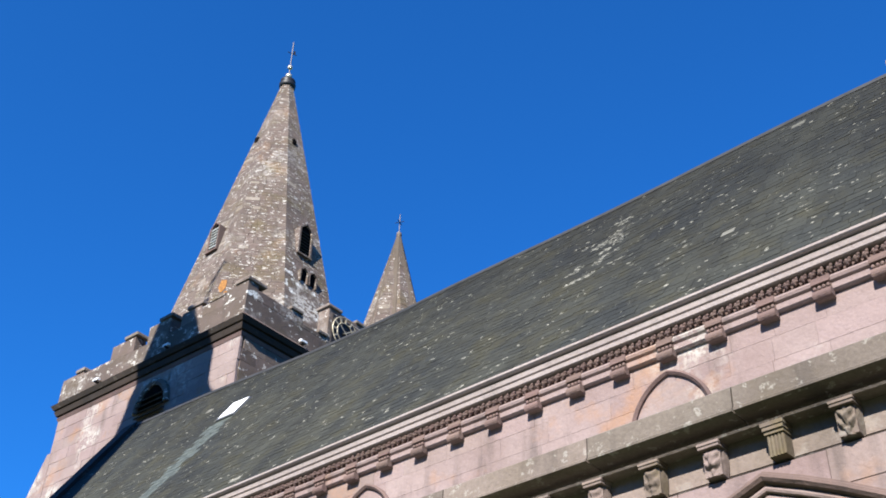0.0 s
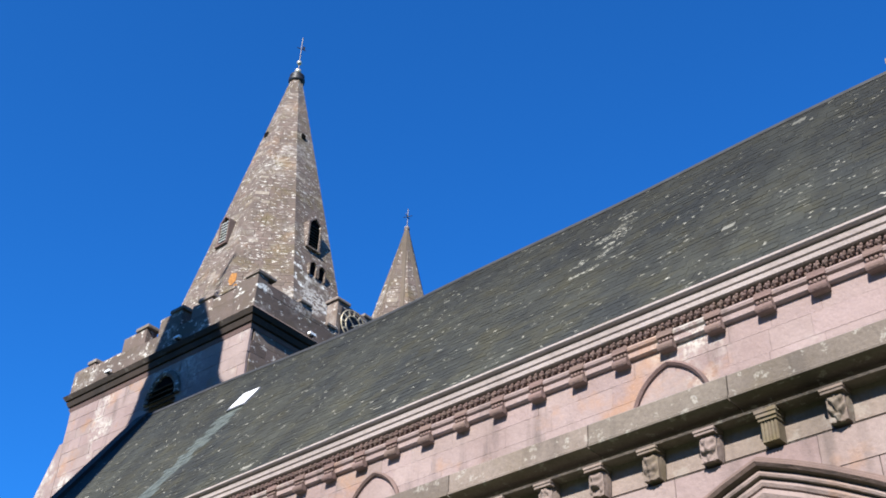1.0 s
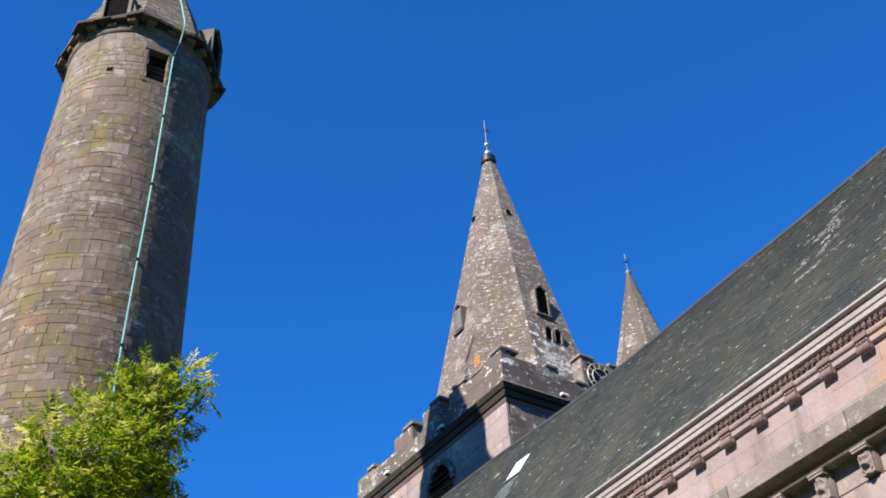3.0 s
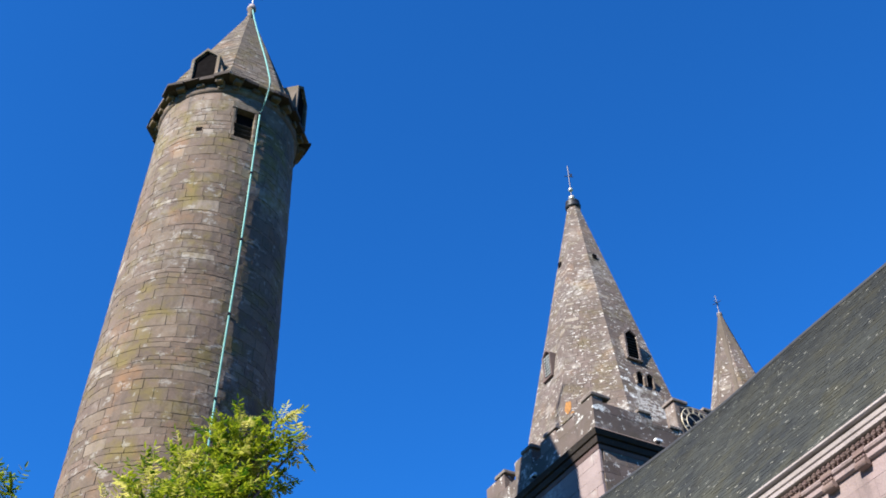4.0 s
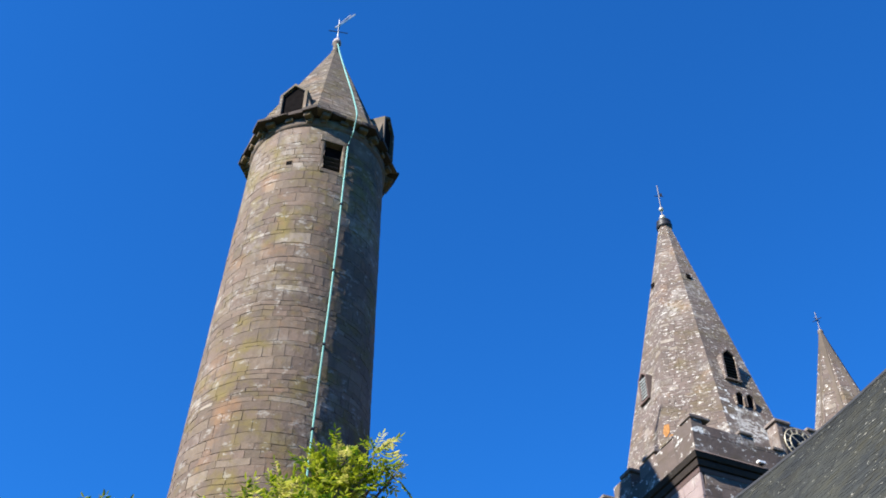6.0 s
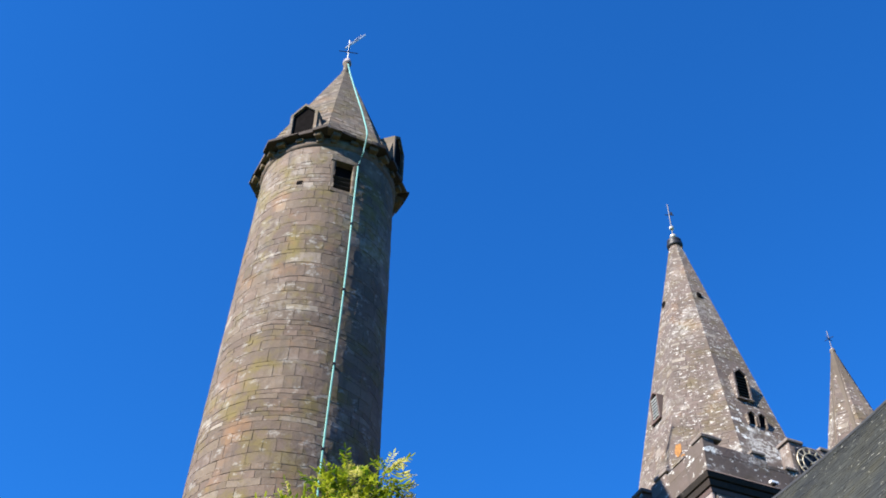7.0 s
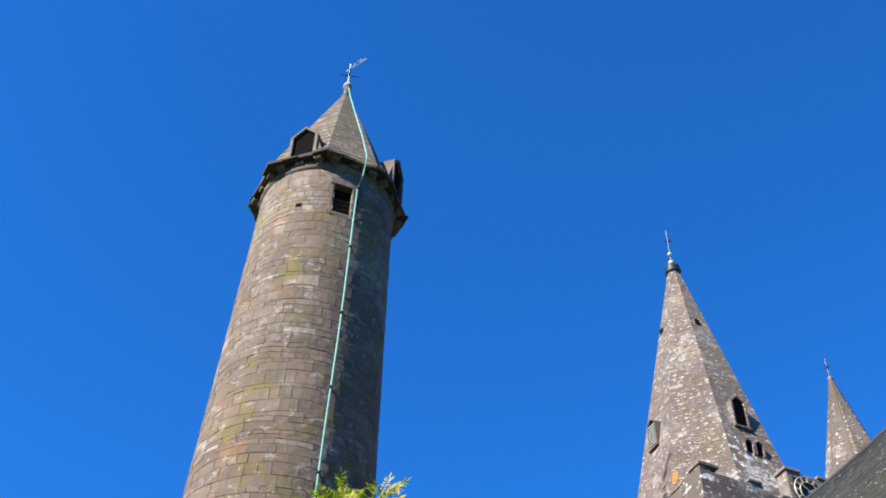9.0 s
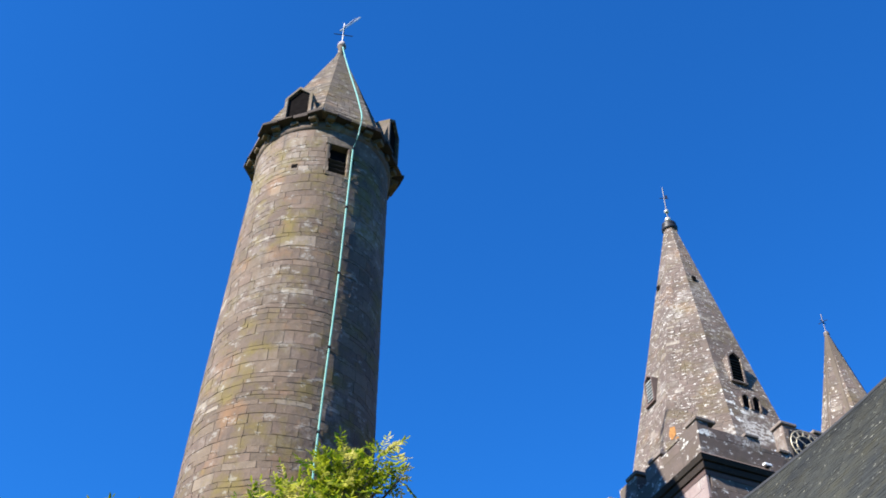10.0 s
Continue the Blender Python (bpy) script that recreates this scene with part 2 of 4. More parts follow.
def box_bm(lo, hi, m=None, bevel=0.0, taper=0.0):
    bm = bmesh.new()
    add_box(bm, lo, hi, m, taper)
    if bevel:
        bmesh.ops.bevel(bm, geom=bm.edges[:], offset=bevel, segments=2, affect="EDGES", profile=0.6)
    return bm


def extrude_x(profile, x0, x1, steps=1):
    """A moulding: a closed profile of (y, z) run along x."""
    bm = bmesh.new()
    rings = [[bm.verts.new((x0 + (x1 - x0) * i / steps, y, z)) for y, z in profile] for i in range(steps + 1)]
    n = len(profile)
    for a, b in zip(rings, rings[1:]):
        for i in range(n):
            bm.faces.new((a[i], a[(i + 1) % n], b[(i + 1) % n], b[i]))
    bm.faces.new(rings[0])
    bm.faces.new(rings[-1])
    return bm


def lathe(profile, centre, seg=24, bm=None):
    """Turns (radius, z) round an upright axis."""
    bm = bm or bmesh.new()
    cx, cy = centre
    rings = [[bm.verts.new((cx + r * math.cos(2 * math.pi * i / seg), cy + r * math.sin(2 * math.pi * i / seg), z)) for i in range(seg)] for r, z in profile]
    for a, b in zip(rings, rings[1:]):
        for i in range(seg):
            bm.faces.new((a[i], a[(i + 1) % seg], b[(i + 1) % seg], b[i]))
    bm.faces.new(rings[0][::-1])
    bm.faces.new(rings[-1])
    return bm


def tube(points, radius, seg=6, bm=None, taper=1.0):
    bm = bm or bmesh.new()
    pts = [Vector(p) for p in points]
    rings = []
    for i, p in enumerate(pts):
        d = (pts[min(i + 1, len(pts) - 1)] - pts[max(i - 1, 0)]).normalized()
        side = d.cross(Vector((0.31, 0.17, 0.94)) if abs(d.z) < 0.9 else Vector((1, 0, 0))).normalized()
        up = side.cross(d)
        r = radius * (1 + (taper - 1) * i / (len(pts) - 1))
        rings.append([bm.verts.new(p + r * (math.cos(2 * math.pi * k / seg) * side + math.sin(2 * math.pi * k / seg) * up)) for k in range(seg)])
    for a, b in zip(rings, rings[1:]):
        for k in range(seg):
            bm.faces.new((a[k], a[(k + 1) % seg], b[(k + 1) % seg], b[k]))
    bm.faces.new(rings[0][::-1])
    bm.faces.new(rings[-1])
    return bm


def ball(centre, r, squash=1.0, bm=None):
    bm = bm or bmesh.new()
    bmesh.ops.create_uvsphere(bm, u_segments=16, v_segments=10, radius=r, matrix=Matrix.Translation(centre) @ Matrix.Diagonal((1, 1, squash, 1)))
    return bm


def sweep(path, profile, bm=None):
    """Runs a profile of (outward, y) along a path of (x, z, outward x, outward z)."""
    bm = bm or bmesh.new()
    rings = [[bm.verts.new((x + o * nx, y, z + o * nz)) for o, y in profile] for x, z, nx, nz in path]
    n = len(profile)
    for a, b in zip(rings, rings[1:]):
        for i in range(n):
            bm.faces.new((a[i], a[(i + 1) % n], b[(i + 1) % n], b[i]))
    bm.faces.new(rings[0])
    bm.faces.new(rings[-1])
    return bm


def pointed(cx, apex, half, r, cut=0.0, steps=14):
    """A pointed arch from left springing over the apex to the right: path for sweep. cut shrinks the radius."""
    h = math.sqrt(r * r - (r - half) ** 2)
    spring = apex - h
    out = []
    top = math.acos((r - half) / (r - cut))
    for s in (-1, 1):
        arc = []
        for i in range(steps + 1):
            a = top * i / steps
            nx, nz = s * math.cos(a), math.sin(a)
            arc.append((cx - s * (r - half) + (r - cut) * nx, spring + (r - cut) * nz, nx, nz))
        out += arc if s < 0 else arc[::-1]
    k = steps
    x, z, nx, nz = out[k]
    out[k] = (cx, z, 0.0, 1.0 / max(0.3, nz))
    del out[k + 1]
    return out


# ---------------------------------------------------------------- ground
bm = bmesh.new()
bmesh.ops.create_grid(bm, x_segments=40, y_segments=40, size=2500)
tagged(part("ground", bm, GRASS), "mown churchyard grass round the church", "ground", kind="structure")

# unseen tree-like ring, added to block low sky light and deepen the shade
BLOCKER = plain("dark green sky blocker", (0.045, 0.06, 0.025), 0.95, 0.0, 0.5, 0.4)
bm = bmesh.new()
belt = []
for i in range(240):
    a = 2 * math.pi * i / 240
    r = 78 + 4 * noise.noise(Vector((math.cos(a) * 9, math.sin(a) * 9, 3)))
    h = 25 + 4 * noise.noise(Vector((math.cos(a) * 14, math.sin(a) * 14, 0))) + 3 * noise.noise(Vector((math.cos(a) * 50, math.sin(a) * 50, 7)))
    belt.append([bm.verts.new(((r + d) * math.cos(a), (r + d) * math.sin(a), z)) for d, z in ((0, -0.2), (-2.5, h * 0.3), (-1.5, h * 0.7), (2.5, h), (9, h * 0.8), (12, -0.2))])
for a, b in zip(belt, belt[1:] + belt[:1]):
    for k in range(5):
        bm.faces.new((a[k], b[k], b[k + 1], a[k + 1]))
tagged(part("sky_blocker", bm, BLOCKER, smooth=True), "unseen dark ring added to block low sky light", "woods", kind="structure")

# ---------------------------------------------------------------- nave
YA, YC, YR = 9.5, 13.0, 17.3
Z_LEDGE, Z_EAVE, Z_RIDGE = 7.64, 11.72, 17.86
X_WEST, X_EAST = -28.6, 6.0
nave = thing("church_nave", ((X_WEST + X_EAST) / 2, YR, 0), "pink sandstone church nave with a steep grey slate roof", "church", size=0.82)


def ridge_z(x):
    return Z_RIDGE + 0.62 * max(0.0, (-17.5 - x) / 11.0) ** 1.2 + 0.03 * math.sin(x * 0.7)


def wall_blocks(parent, x0, x1, zs, y, depth, material, name="ashlar_block", lengths=(0.55, 1.0), holes=()):
    for c, (z0, z1) in enumerate(zip(zs, zs[1:])):
        x = x0 - random.random() * lengths[1]
        while x < x1:
            w = random.uniform(*lengths)
            a, b = max(x0, x), min(x1, x + w)
            x += w
            if b - a < 0.08 or any(hx0 < b and a < hx1 and hz0 < z1 and z0 < hz1 for hx0, hx1, hz0, hz1 in holes):
                continue
            g, o = 0.0022, random.uniform(-0.003, 0.003)
            vs = [(a + g, y + o, z0 + g), (b - g, y + o, z0 + g), (b - g, y + depth, z0 + g), (a + g, y + depth, z0 + g), (a + g, y + o, z1 - g), (b - g, y + o, z1 - g), (b - g, y + depth, z1 - g), (a + g, y + depth, z1 - g)]
            piece(name, vs, BOXF, material, parent)


YW = YC + 0.15
clerestory = part("clerestory_wall", box_bm((X_WEST + 0.3, YW + 0.015, -0.6), (X_EAST, YC + 0.95, Z_EAVE - 0.12)), MORTAR, nave, "pink ashlar wall with small pointed windows")
north_wall = part("north_wall", box_bm((X_WEST + 0.3, 2 * YR - YC - 0.9, -0.6), (X_EAST, 2 * YR - YC - 0.3, Z_EAVE - 0.12)), OLD, nave)
for x in (X_WEST + 0.25, X_EAST - 0.3):
    bm = bmesh.new()
    fs = [bm.verts.new((x + dx, y, z)) for dx in (0, 0.3) for y, z in ((YC + 0.95, -0.6), (2 * YR - YC - 0.9, -0.6), (2 * YR - YC - 0.9, Z_EAVE), (YR, ridge_z(x) - 0.35), (YC + 0.95, Z_EAVE))]
    bm.faces.new(fs[:5]), bm.faces.new(fs[5:])
    for i in range(5):
        bm.faces.new((fs[i], fs[(i + 1) % 5], fs[5 + (i + 1) % 5], fs[5 + i]))
    part("gable_wall", bm, OLD, nave)

# eaves cornice: lead gutter edge, pale fillets, carved band, string
part("gutter", extrude_x([(YC - 0.09, Z_EAVE - 0.115), (YC - 0.115, Z_EAVE - 0.095), (YC - 0.115, Z_EAVE - 0.06), (YC - 0.09, Z_EAVE - 0.046), (YC - 0.03, Z_EAVE - 0.07), (YC + 0.35, Z_EAVE - 0.07), (YC + 0.35, Z_EAVE - 0.115)], X_WEST, X_EAST, 12), PALE, nave, "pale stone gutter course")
part("cornice", extrude_x([(YC + 0.03, Z_EAVE - 0.325), (YC - 0.005, Z_EAVE - 0.315), (YC - 0.015, Z_EAVE - 0.25), (YC + 0.015, Z_EAVE - 0.238), (YC - 0.03, Z_EAVE - 0.222), (YC - 0.045, Z_EAVE - 0.155), (YC - 0.01, Z_EAVE - 0.14), (YC - 0.01, Z_EAVE - 0.118), (YC + 0.34, Z_EAVE - 0.118), (YC + 0.34, Z_EAVE - 0.325)], X_WEST, X_EAST, 12), PALE, nave, "pale moulded cornice in two fillets")
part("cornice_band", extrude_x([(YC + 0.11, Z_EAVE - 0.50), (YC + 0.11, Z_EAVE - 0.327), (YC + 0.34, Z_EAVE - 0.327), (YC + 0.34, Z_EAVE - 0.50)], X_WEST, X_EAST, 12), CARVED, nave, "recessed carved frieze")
part("string_course", extrude_x([(YC + 0.10, Z_EAVE - 0.72), (YC + 0.075, Z_EAVE - 0.70), (YC + 0.075, Z_EAVE - 0.62), (YC + 0.10, Z_EAVE - 0.605), (YC + 0.05, Z_EAVE - 0.58), (YC + 0.035, Z_EAVE - 0.54), (YC + 0.06, Z_EAVE - 0.502), (YC + 0.34, Z_EAVE - 0.502), (YC + 0.34, Z_EAVE - 0.72)], X_WEST, X_EAST, 12), PINK, nave, "moulded string course")

# carved knots of the frieze
bm = ball((0, 0, 0), 0.044, 1.45)
for v in bm.verts:
    v.co *= 1 + 0.25 * math.sin(5 * math.atan2(v.co.z, v.co.x))
knot = bpy.data.meshes.new("frieze_knot")
bm.to_mesh(knot)
bm.free()
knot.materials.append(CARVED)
x, count = -4.2, 0
while x > -22.0 and count < 150:
    ob = new("frieze_knot", knot)
    ob.parent, ob.matrix_parent_inverse = nave, Matrix.Translation(-BASES[nave])
    ob.matrix_basis = pose(x, YC + 0.06, Z_EAVE - 0.413 + random.uniform(-0.008, 0.008), random.uniform(-10, 10), 36 + random.uniform(-12, 12), 0)
    x -= 0.122
    count += 1


def corbel_mesh():
    """A small bracket: sloping abacus, a sunk row of beads and a fat roll beneath."""
    bm = bmesh.new()
    add_box(bm, (-0.155, 0.03, 0.315), (0.155, 0.3, 0.40))
    add_box(bm, (-0.15, -0.005, 0.275), (0.15, 0.3, 0.315))
    add_box(bm, (-0.145, 0.075, 0.16), (0.145, 0.3, 0.275))
    for k in range(4):
        ball((-0.108 + 0.072 * k, 0.045, 0.218), 0.032, 1.15, bm)
    bmesh.ops.create_cone(bm, cap_ends=True, segments=14, radius1=0.082, radius2=0.082, depth=0.30, matrix=pose(0, 0.06, 0.095, 0, 90, 0))
    add_box(bm, (-0.14, 0.07, 0.02), (0.14, 0.3, 0.16))
    return bm


bm = corbel_mesh()
corbel_small = bpy.data.meshes.new("corbel")
bmesh.ops.recalc_face_normals(bm, faces=bm.faces[:])
bm.to_mesh(corbel_small)
bm.free()
corbel_small.materials.append(CARVED)
for i in range(36):
    ob = new("corbel", corbel_small)
    ob.parent, ob.matrix_parent_inverse = nave, Matrix.Translation(-BASES[nave])
    ob.matrix_basis = pose(-4.0 - 0.785 * i, YC + 0.01, Z_EAVE - 0.825, 0, 0, 0) @ Matrix.Diagonal((0.86, 0.72, 0.84, 1))

# small clerestory windows: hood, reveal, blind head
for i in range(5):
    cx = -7.98 - 5.9 * i
    path = pointed(cx, 10.73, 0.62, 0.84)
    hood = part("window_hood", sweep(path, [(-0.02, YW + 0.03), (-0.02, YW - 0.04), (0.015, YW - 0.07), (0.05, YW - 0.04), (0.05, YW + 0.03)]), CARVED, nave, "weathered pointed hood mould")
    bm = bmesh.new()
    inner = pointed(cx, 10.73, 0.62, 0.84, 0.1)
    ring = [bm.verts.new((x, YW - 0.012, z)) for x, z, _, _ in inner] + [bm.verts.new((cx + 0.52, YW - 0.012, 8.8)), bm.verts.new((cx - 0.52, YW - 0.012, 8.8))]
    bm.faces.new(ring)
    part("blind_panel", bm, PINK, nave, "red sandstone window head")
wall_blocks(clerestory, -20.5, 0.0, [8.9, 9.25, 9.62, 9.98, 10.36, 10.70, Z_EAVE - 0.722], YW, 0.06, PINK, lengths=(0.6, 1.35))

# aisle: coping ledge on carved corbels, recessed panel, ashlar wall with a great pointed window
X_A0 = -16.0
south_aisle = thing("church_aisle", ((X_A0 + X_EAST) / 2, YA, 0), "pink sandstone church aisle with carved corbels under a mossy ledge", "church aisle", size=0.92)
ARCH = (-5.12, 7.02, 4.5, 6.75)
hole = [(x, z) for x, z, _, _ in pointed(*ARCH, 0.31, 22)]
outline = [(X_A0, -0.6), (hole[0][0], -0.6)] + hole + [(hole[-1][0], -0.6), (X_EAST, -0.6), (X_EAST, 7.5), (X_A0, 7.5)]
bm = bmesh.new()
near, far = [[bm.verts.new((x, y, z)) for x, z in outline] for y in (YA + 0.42, YA + 1.0)]
bm.faces.new(near), bm.faces.new(far[::-1])
for i in range(len(outline)):
    j = (i + 1) % len(outline)
    bm.faces.new((near[i], near[j], far[j], far[i]))
aisle = part("aisle_wall", bm, MORTAR, south_aisle, "pink ashlar aisle wall")
LEDGE = [(YA + 0.03, Z_LEDGE + 0.005), (YA - 0.015, Z_LEDGE + 0.02), (YA - 0.015, Z_LEDGE + 0.045), (YA + 0.005, Z_LEDGE + 0.06), (YA + 0.01, Z_LEDGE + 0.27), (YA + 0.05, Z_LEDGE + 0.30), (YA + 0.6, Z_LEDGE + 0.38), (YA + 0.6, Z_LEDGE - 0.06), (YA + 0.30, Z_LEDGE - 0.06), (YA + 0.24, Z_LEDGE)]
part("aisle_ledge", extrude_x([(YA + 0.06 if y < YA + 0.1 else y, z - 0.004 if z > Z_LEDGE + 0.1 else z + 0.012) for y, z in LEDGE], X_A0, X_EAST), PALE, south_aisle, "pale mortar bed of the coping")
x = X_A0
while x < X_EAST:
    w = random.uniform(1.3, 2.1)
    me_bm = extrude_x([(y + random.uniform(-0.003, 0.003), z) for y, z in LEDGE], x + 0.008, min(x + w, X_EAST) - 0.008, 3)
    part("coping_stone", me_bm, MOSSY, south_aisle)
    x += w
part("ledge_fillet", extrude_x([(YA + 0.08, Z_LEDGE - 0.155), (YA + 0.065, Z_LEDGE - 0.135), (YA + 0.10, Z_LEDGE - 0.13), (YA + 0.36, Z_LEDGE - 0.08), (YA + 0.36, Z_LEDGE - 0.155)], X_A0, X_EAST), MOSSY, south_aisle)
part("panel_band", box_bm((X_A0, YA + 0.26, Z_LEDGE - 0.46), (X_EAST, YA + 0.43, Z_LEDGE - 0.06)), PANEL, south_aisle, "recessed pale band between corbels")
part("aisle_roof", extrude_x([(YA + 0.55, Z_LEDGE + 0.2), (YA + 0.55, Z_LEDGE + 0.3), (11.75, 8.85), (11.75, 8.75)], X_A0, X_EAST), LEAD, south_aisle, "grey lead aisle roof")


def boss(seed):
    """A tapering carved bracket: abacus, fillet and a knobbly rounded boss."""
    rnd = random.Random(seed)
    bm = bmesh.new()
    add_box(bm, (-0.168, -0.13, 0.385), (0.168, 0.16, 0.415))
    add_box(bm, (-0.160, -0.115, 0.35), (0.160, 0.16, 0.385))
    g = bmesh.ops.create_grid(bm, x_segments=22, y_segments=26, size=1.0)["verts"]
    waves = [(rnd.uniform(3, 9), rnd.uniform(3, 9), rnd.uniform(0, 6), rnd.uniform(0, 6)) for _ in range(4)]
    for v in g:
        u, w = v.co.x, v.co.y
        down = (1 - w) / 2
        half = 0.160 * (1 - 0.16 * down ** 3)
        bulge = (1 - abs(u) ** 5) * (0.82 + 0.30 * math.sin(math.pi * min(1.0, down * 1.15)))
        carve = sum(math.sin(abs(u) * a * 1.1 + c) * math.sin(w * b * 1.2 + d) for a, b, c, d in waves)
        sockets = math.exp(-((abs(u) - 0.45) ** 2 + (w - 0.25) ** 2) / 0.06) + 0.8 * math.exp(-(u * u / 0.16 + (w + 0.45) ** 2 / 0.02))
        v.co = Vector((u * half, 0.12 - 0.20 * bulge - (0.014 * carve - 0.045 * sockets + 0.03 * math.exp(-u * u / 0.03) * (w < 0.4)) * (1 - u ** 4), 0.02 + (w + 1) / 2 * 0.335))
    add_box(bm, (-0.13, -0.04, 0.03), (0.13, 0.16, 0.33))
    return bm


for i in range(16):
    if i == 2:
        bm = bmesh.new()
        add_box(bm, (-0.165, -0.13, 0.37), (0.165, 0.16, 0.415))
        add_box(bm, (-0.150, -0.115, 0.325), (0.150, 0.16, 0.37))
        add_box(bm, (-0.14, -0.09, 0.285), (0.14, 0.16, 0.325))
        for k in range(5):
            bmesh.ops.create_cone(bm, cap_ends=True, segments=8, radius1=0.028, radius2=0.024, depth=0.25, matrix=pose(-0.10 + 0.05 * k, -0.045, 0.16))
        add_box(bm, (-0.125, -0.045, 0.03), (0.125, 0.16, 0.285))
    else:
        bm = boss(40 + i)
    for v in bm.verts:
        v.co = Vector((v.co.x * 0.68 - 3.60 - 0.655 * i, v.co.y * 0.70 + YA + 0.155, v.co.z * 0.84 + Z_LEDGE - 0.505))
    part("corbel", bm, HEADSTONE if i % 3 else PANEL, south_aisle, "fluted mossy corbel" if i == 2 else "carved weathered corbel boss")

# black strip paints the shadow line where the wall steps
part("drip_line", box_bm((X_A0, YA + 0.25, 7.132), (X_EAST, YA + 0.42, 7.165)), SOOT_SHADE, south_aisle, "black strip painting the shadow gap at the joint")


def arch_z(x):
    cx, apex, half, r = ARCH
    h = math.sqrt(r * r - (r - half) ** 2)
    k = abs(x - cx) + r - half
    return apex - h + math.sqrt(max(0.0, r * r - k * k)) if k < r else 0.0


def arch_blocks(parent, x0, x1, zs, y, depth, material):
    for z0, z1 in zip(zs, zs[1:]):
        x = x0 - random.random()
        while x < x1:
            w = random.uniform(0.75, 1.7)
            a, b = max(x0, x) + 0.004, min(x1, x + w) - 0.004
            x += w
            if b - a < 0.1:
                continue
            xs = [a + (b - a) * i / 6 for i in range(7)]
            keep = [u for u in xs if arch_z(u) < z1 - 0.02]
            if len(keep) < 2:
                continue
            o = random.uniform(-0.004, 0.004)
            low = [(u, max(z0 + 0.004, arch_z(u))) for u in keep]
            ring = low + [(keep[-1], z1 - 0.004), (keep[0], z1 - 0.004)]
            n = len(ring)
            vs = [(u, y + o, z) for u, z in ring] + [(u, y + depth, z) for u, z in ring]
            fs = [tuple(range(n)), tuple(range(2 * n - 1, n - 1, -1))] + [(i, n + i, n + (i + 1) % n, (i + 1) % n) for i in range(n)]
            piece("ashlar_block", vs, fs, material, parent)


arch_blocks(aisle, -14.0, 3.0, [4.6, 5.2, 5.75, 6.3, 6.78, 7.13], YA + 0.20, 0.2, PINK)
great = part("arch_window", sweep(pointed(*ARCH, 0.0, 22), [(-0.0, YA + 0.42), (0.0, YA + 0.22), (-0.10, YA + 0.24), (-0.12, YA + 0.30), (-0.30, YA + 0.31), (-0.36, YA + 0.36), (-0.38, YA + 0.345), (-0.55, YA + 0.40), (-0.57, YA + 0.66), (-0.62, YA + 0.66), (-0.80, YA + 0.72), (-0.80, YA + 1.02), (0.0, YA + 1.02)]), PINK, south_aisle, "great pointed window with moulded orders")
part("hood_mould", sweep(pointed(*ARCH, 0.0, 22), [(-0.03, YA + 0.40), (-0.035, YA + 0.20), (-0.02, YA + 0.155), (0.01, YA + 0.13), (0.04, YA + 0.14), (0.055, YA + 0.165), (0.05, YA + 0.18), (0.075, YA + 0.19), (0.08, YA + 0.40)]), CARVED, great, "rounded hood mould")
for cut, y, r in ((0.075, 0.165, 0.03), (0.15, 0.215, 0.045), (0.25, 0.225, 0.062), (0.345, 0.285, 0.026)):
    prof = [(r * math.cos(a * math.pi / 4), YA + y + 0.06 + r * math.sin(a * math.pi / 4)) for a in range(8)]
    part("arch_roll", sweep(pointed(*ARCH, cut, 22), prof), PINK, great)
bm = bmesh.new()
ring = pointed(*ARCH, 0.72, 22)
bm.faces.new([bm.verts.new((x, YA + 0.99, z)) for x, z, _, _ in ring])
part("pane", bm, GLASS, great, "leaded glass, painted black for the unlit inside")
for s in (-1, 0, 1):
    part("mullion", box_bm((ARCH[0] + 1.3 * s - 0.09, YA + 0.82, 1.6), (ARCH[0] + 1.3 * s + 0.09, YA + 0.98, 5.75 - 0.25 * abs(s)), bevel=0.03), PINK, great)
for s in (-1, 1):
    part("tracery", sweep(pointed(ARCH[0] + 0.65 * s, 6.0, 0.6, 0.8), [(-0.07, YA + 0.98), (-0.05, YA + 0.84), (0.05, YA + 0.84), (0.07, YA + 0.98)]), PINK, great)

# ---------------------------------------------------------------- nave roof
slope_lo = Vector((0, YC + 0.0, Z_EAVE - 0.04))


def on_roof(x, s, lift=0.0):
    """s runs 0 at the eaves to 1 at the ridge."""
    top = Vector((0, YR, ridge_z(x)))
    p = slope_lo.lerp(top, s)
    n = Vector((0, -(top.z - slope_lo.z), top.y - slope_lo.y)).normalized()
    sag = -0.05 * math.sin(math.pi * s) * (0.5 + 0.5 * math.sin(x * 0.45))
    return Vector((x, p.y, p.z)) + n * (lift + sag)


bm = bmesh.new()
xs = [X_WEST + (X_EAST - X_WEST) * i / 40 for i in range(41)]
front = [[bm.verts.new(on_roof(x, j / 8, -0.03)) for j in range(9)] for x in xs]
for a, b in zip(front, front[1:]):
    for j in range(8):
        bm.faces.new((a[j], b[j], b[j + 1], a[j + 1]))
for i in range(40):
    y2 = 2 * YR - YC
    q = [bm.verts.new(v) for v in ((xs[i], YR, ridge_z(xs[i]) - 0.03), (xs[i + 1], YR, ridge_z(xs[i + 1]) - 0.03), (xs[i + 1], y2, Z_EAVE), (xs[i], y2, Z_EAVE))]
    bm.faces.new(q)
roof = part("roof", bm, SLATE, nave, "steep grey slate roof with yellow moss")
LEAD_OLD = plain("old dark lead", (0.016, 0.017, 0.019), 0.8, 0.0, 0.4, 3.0)
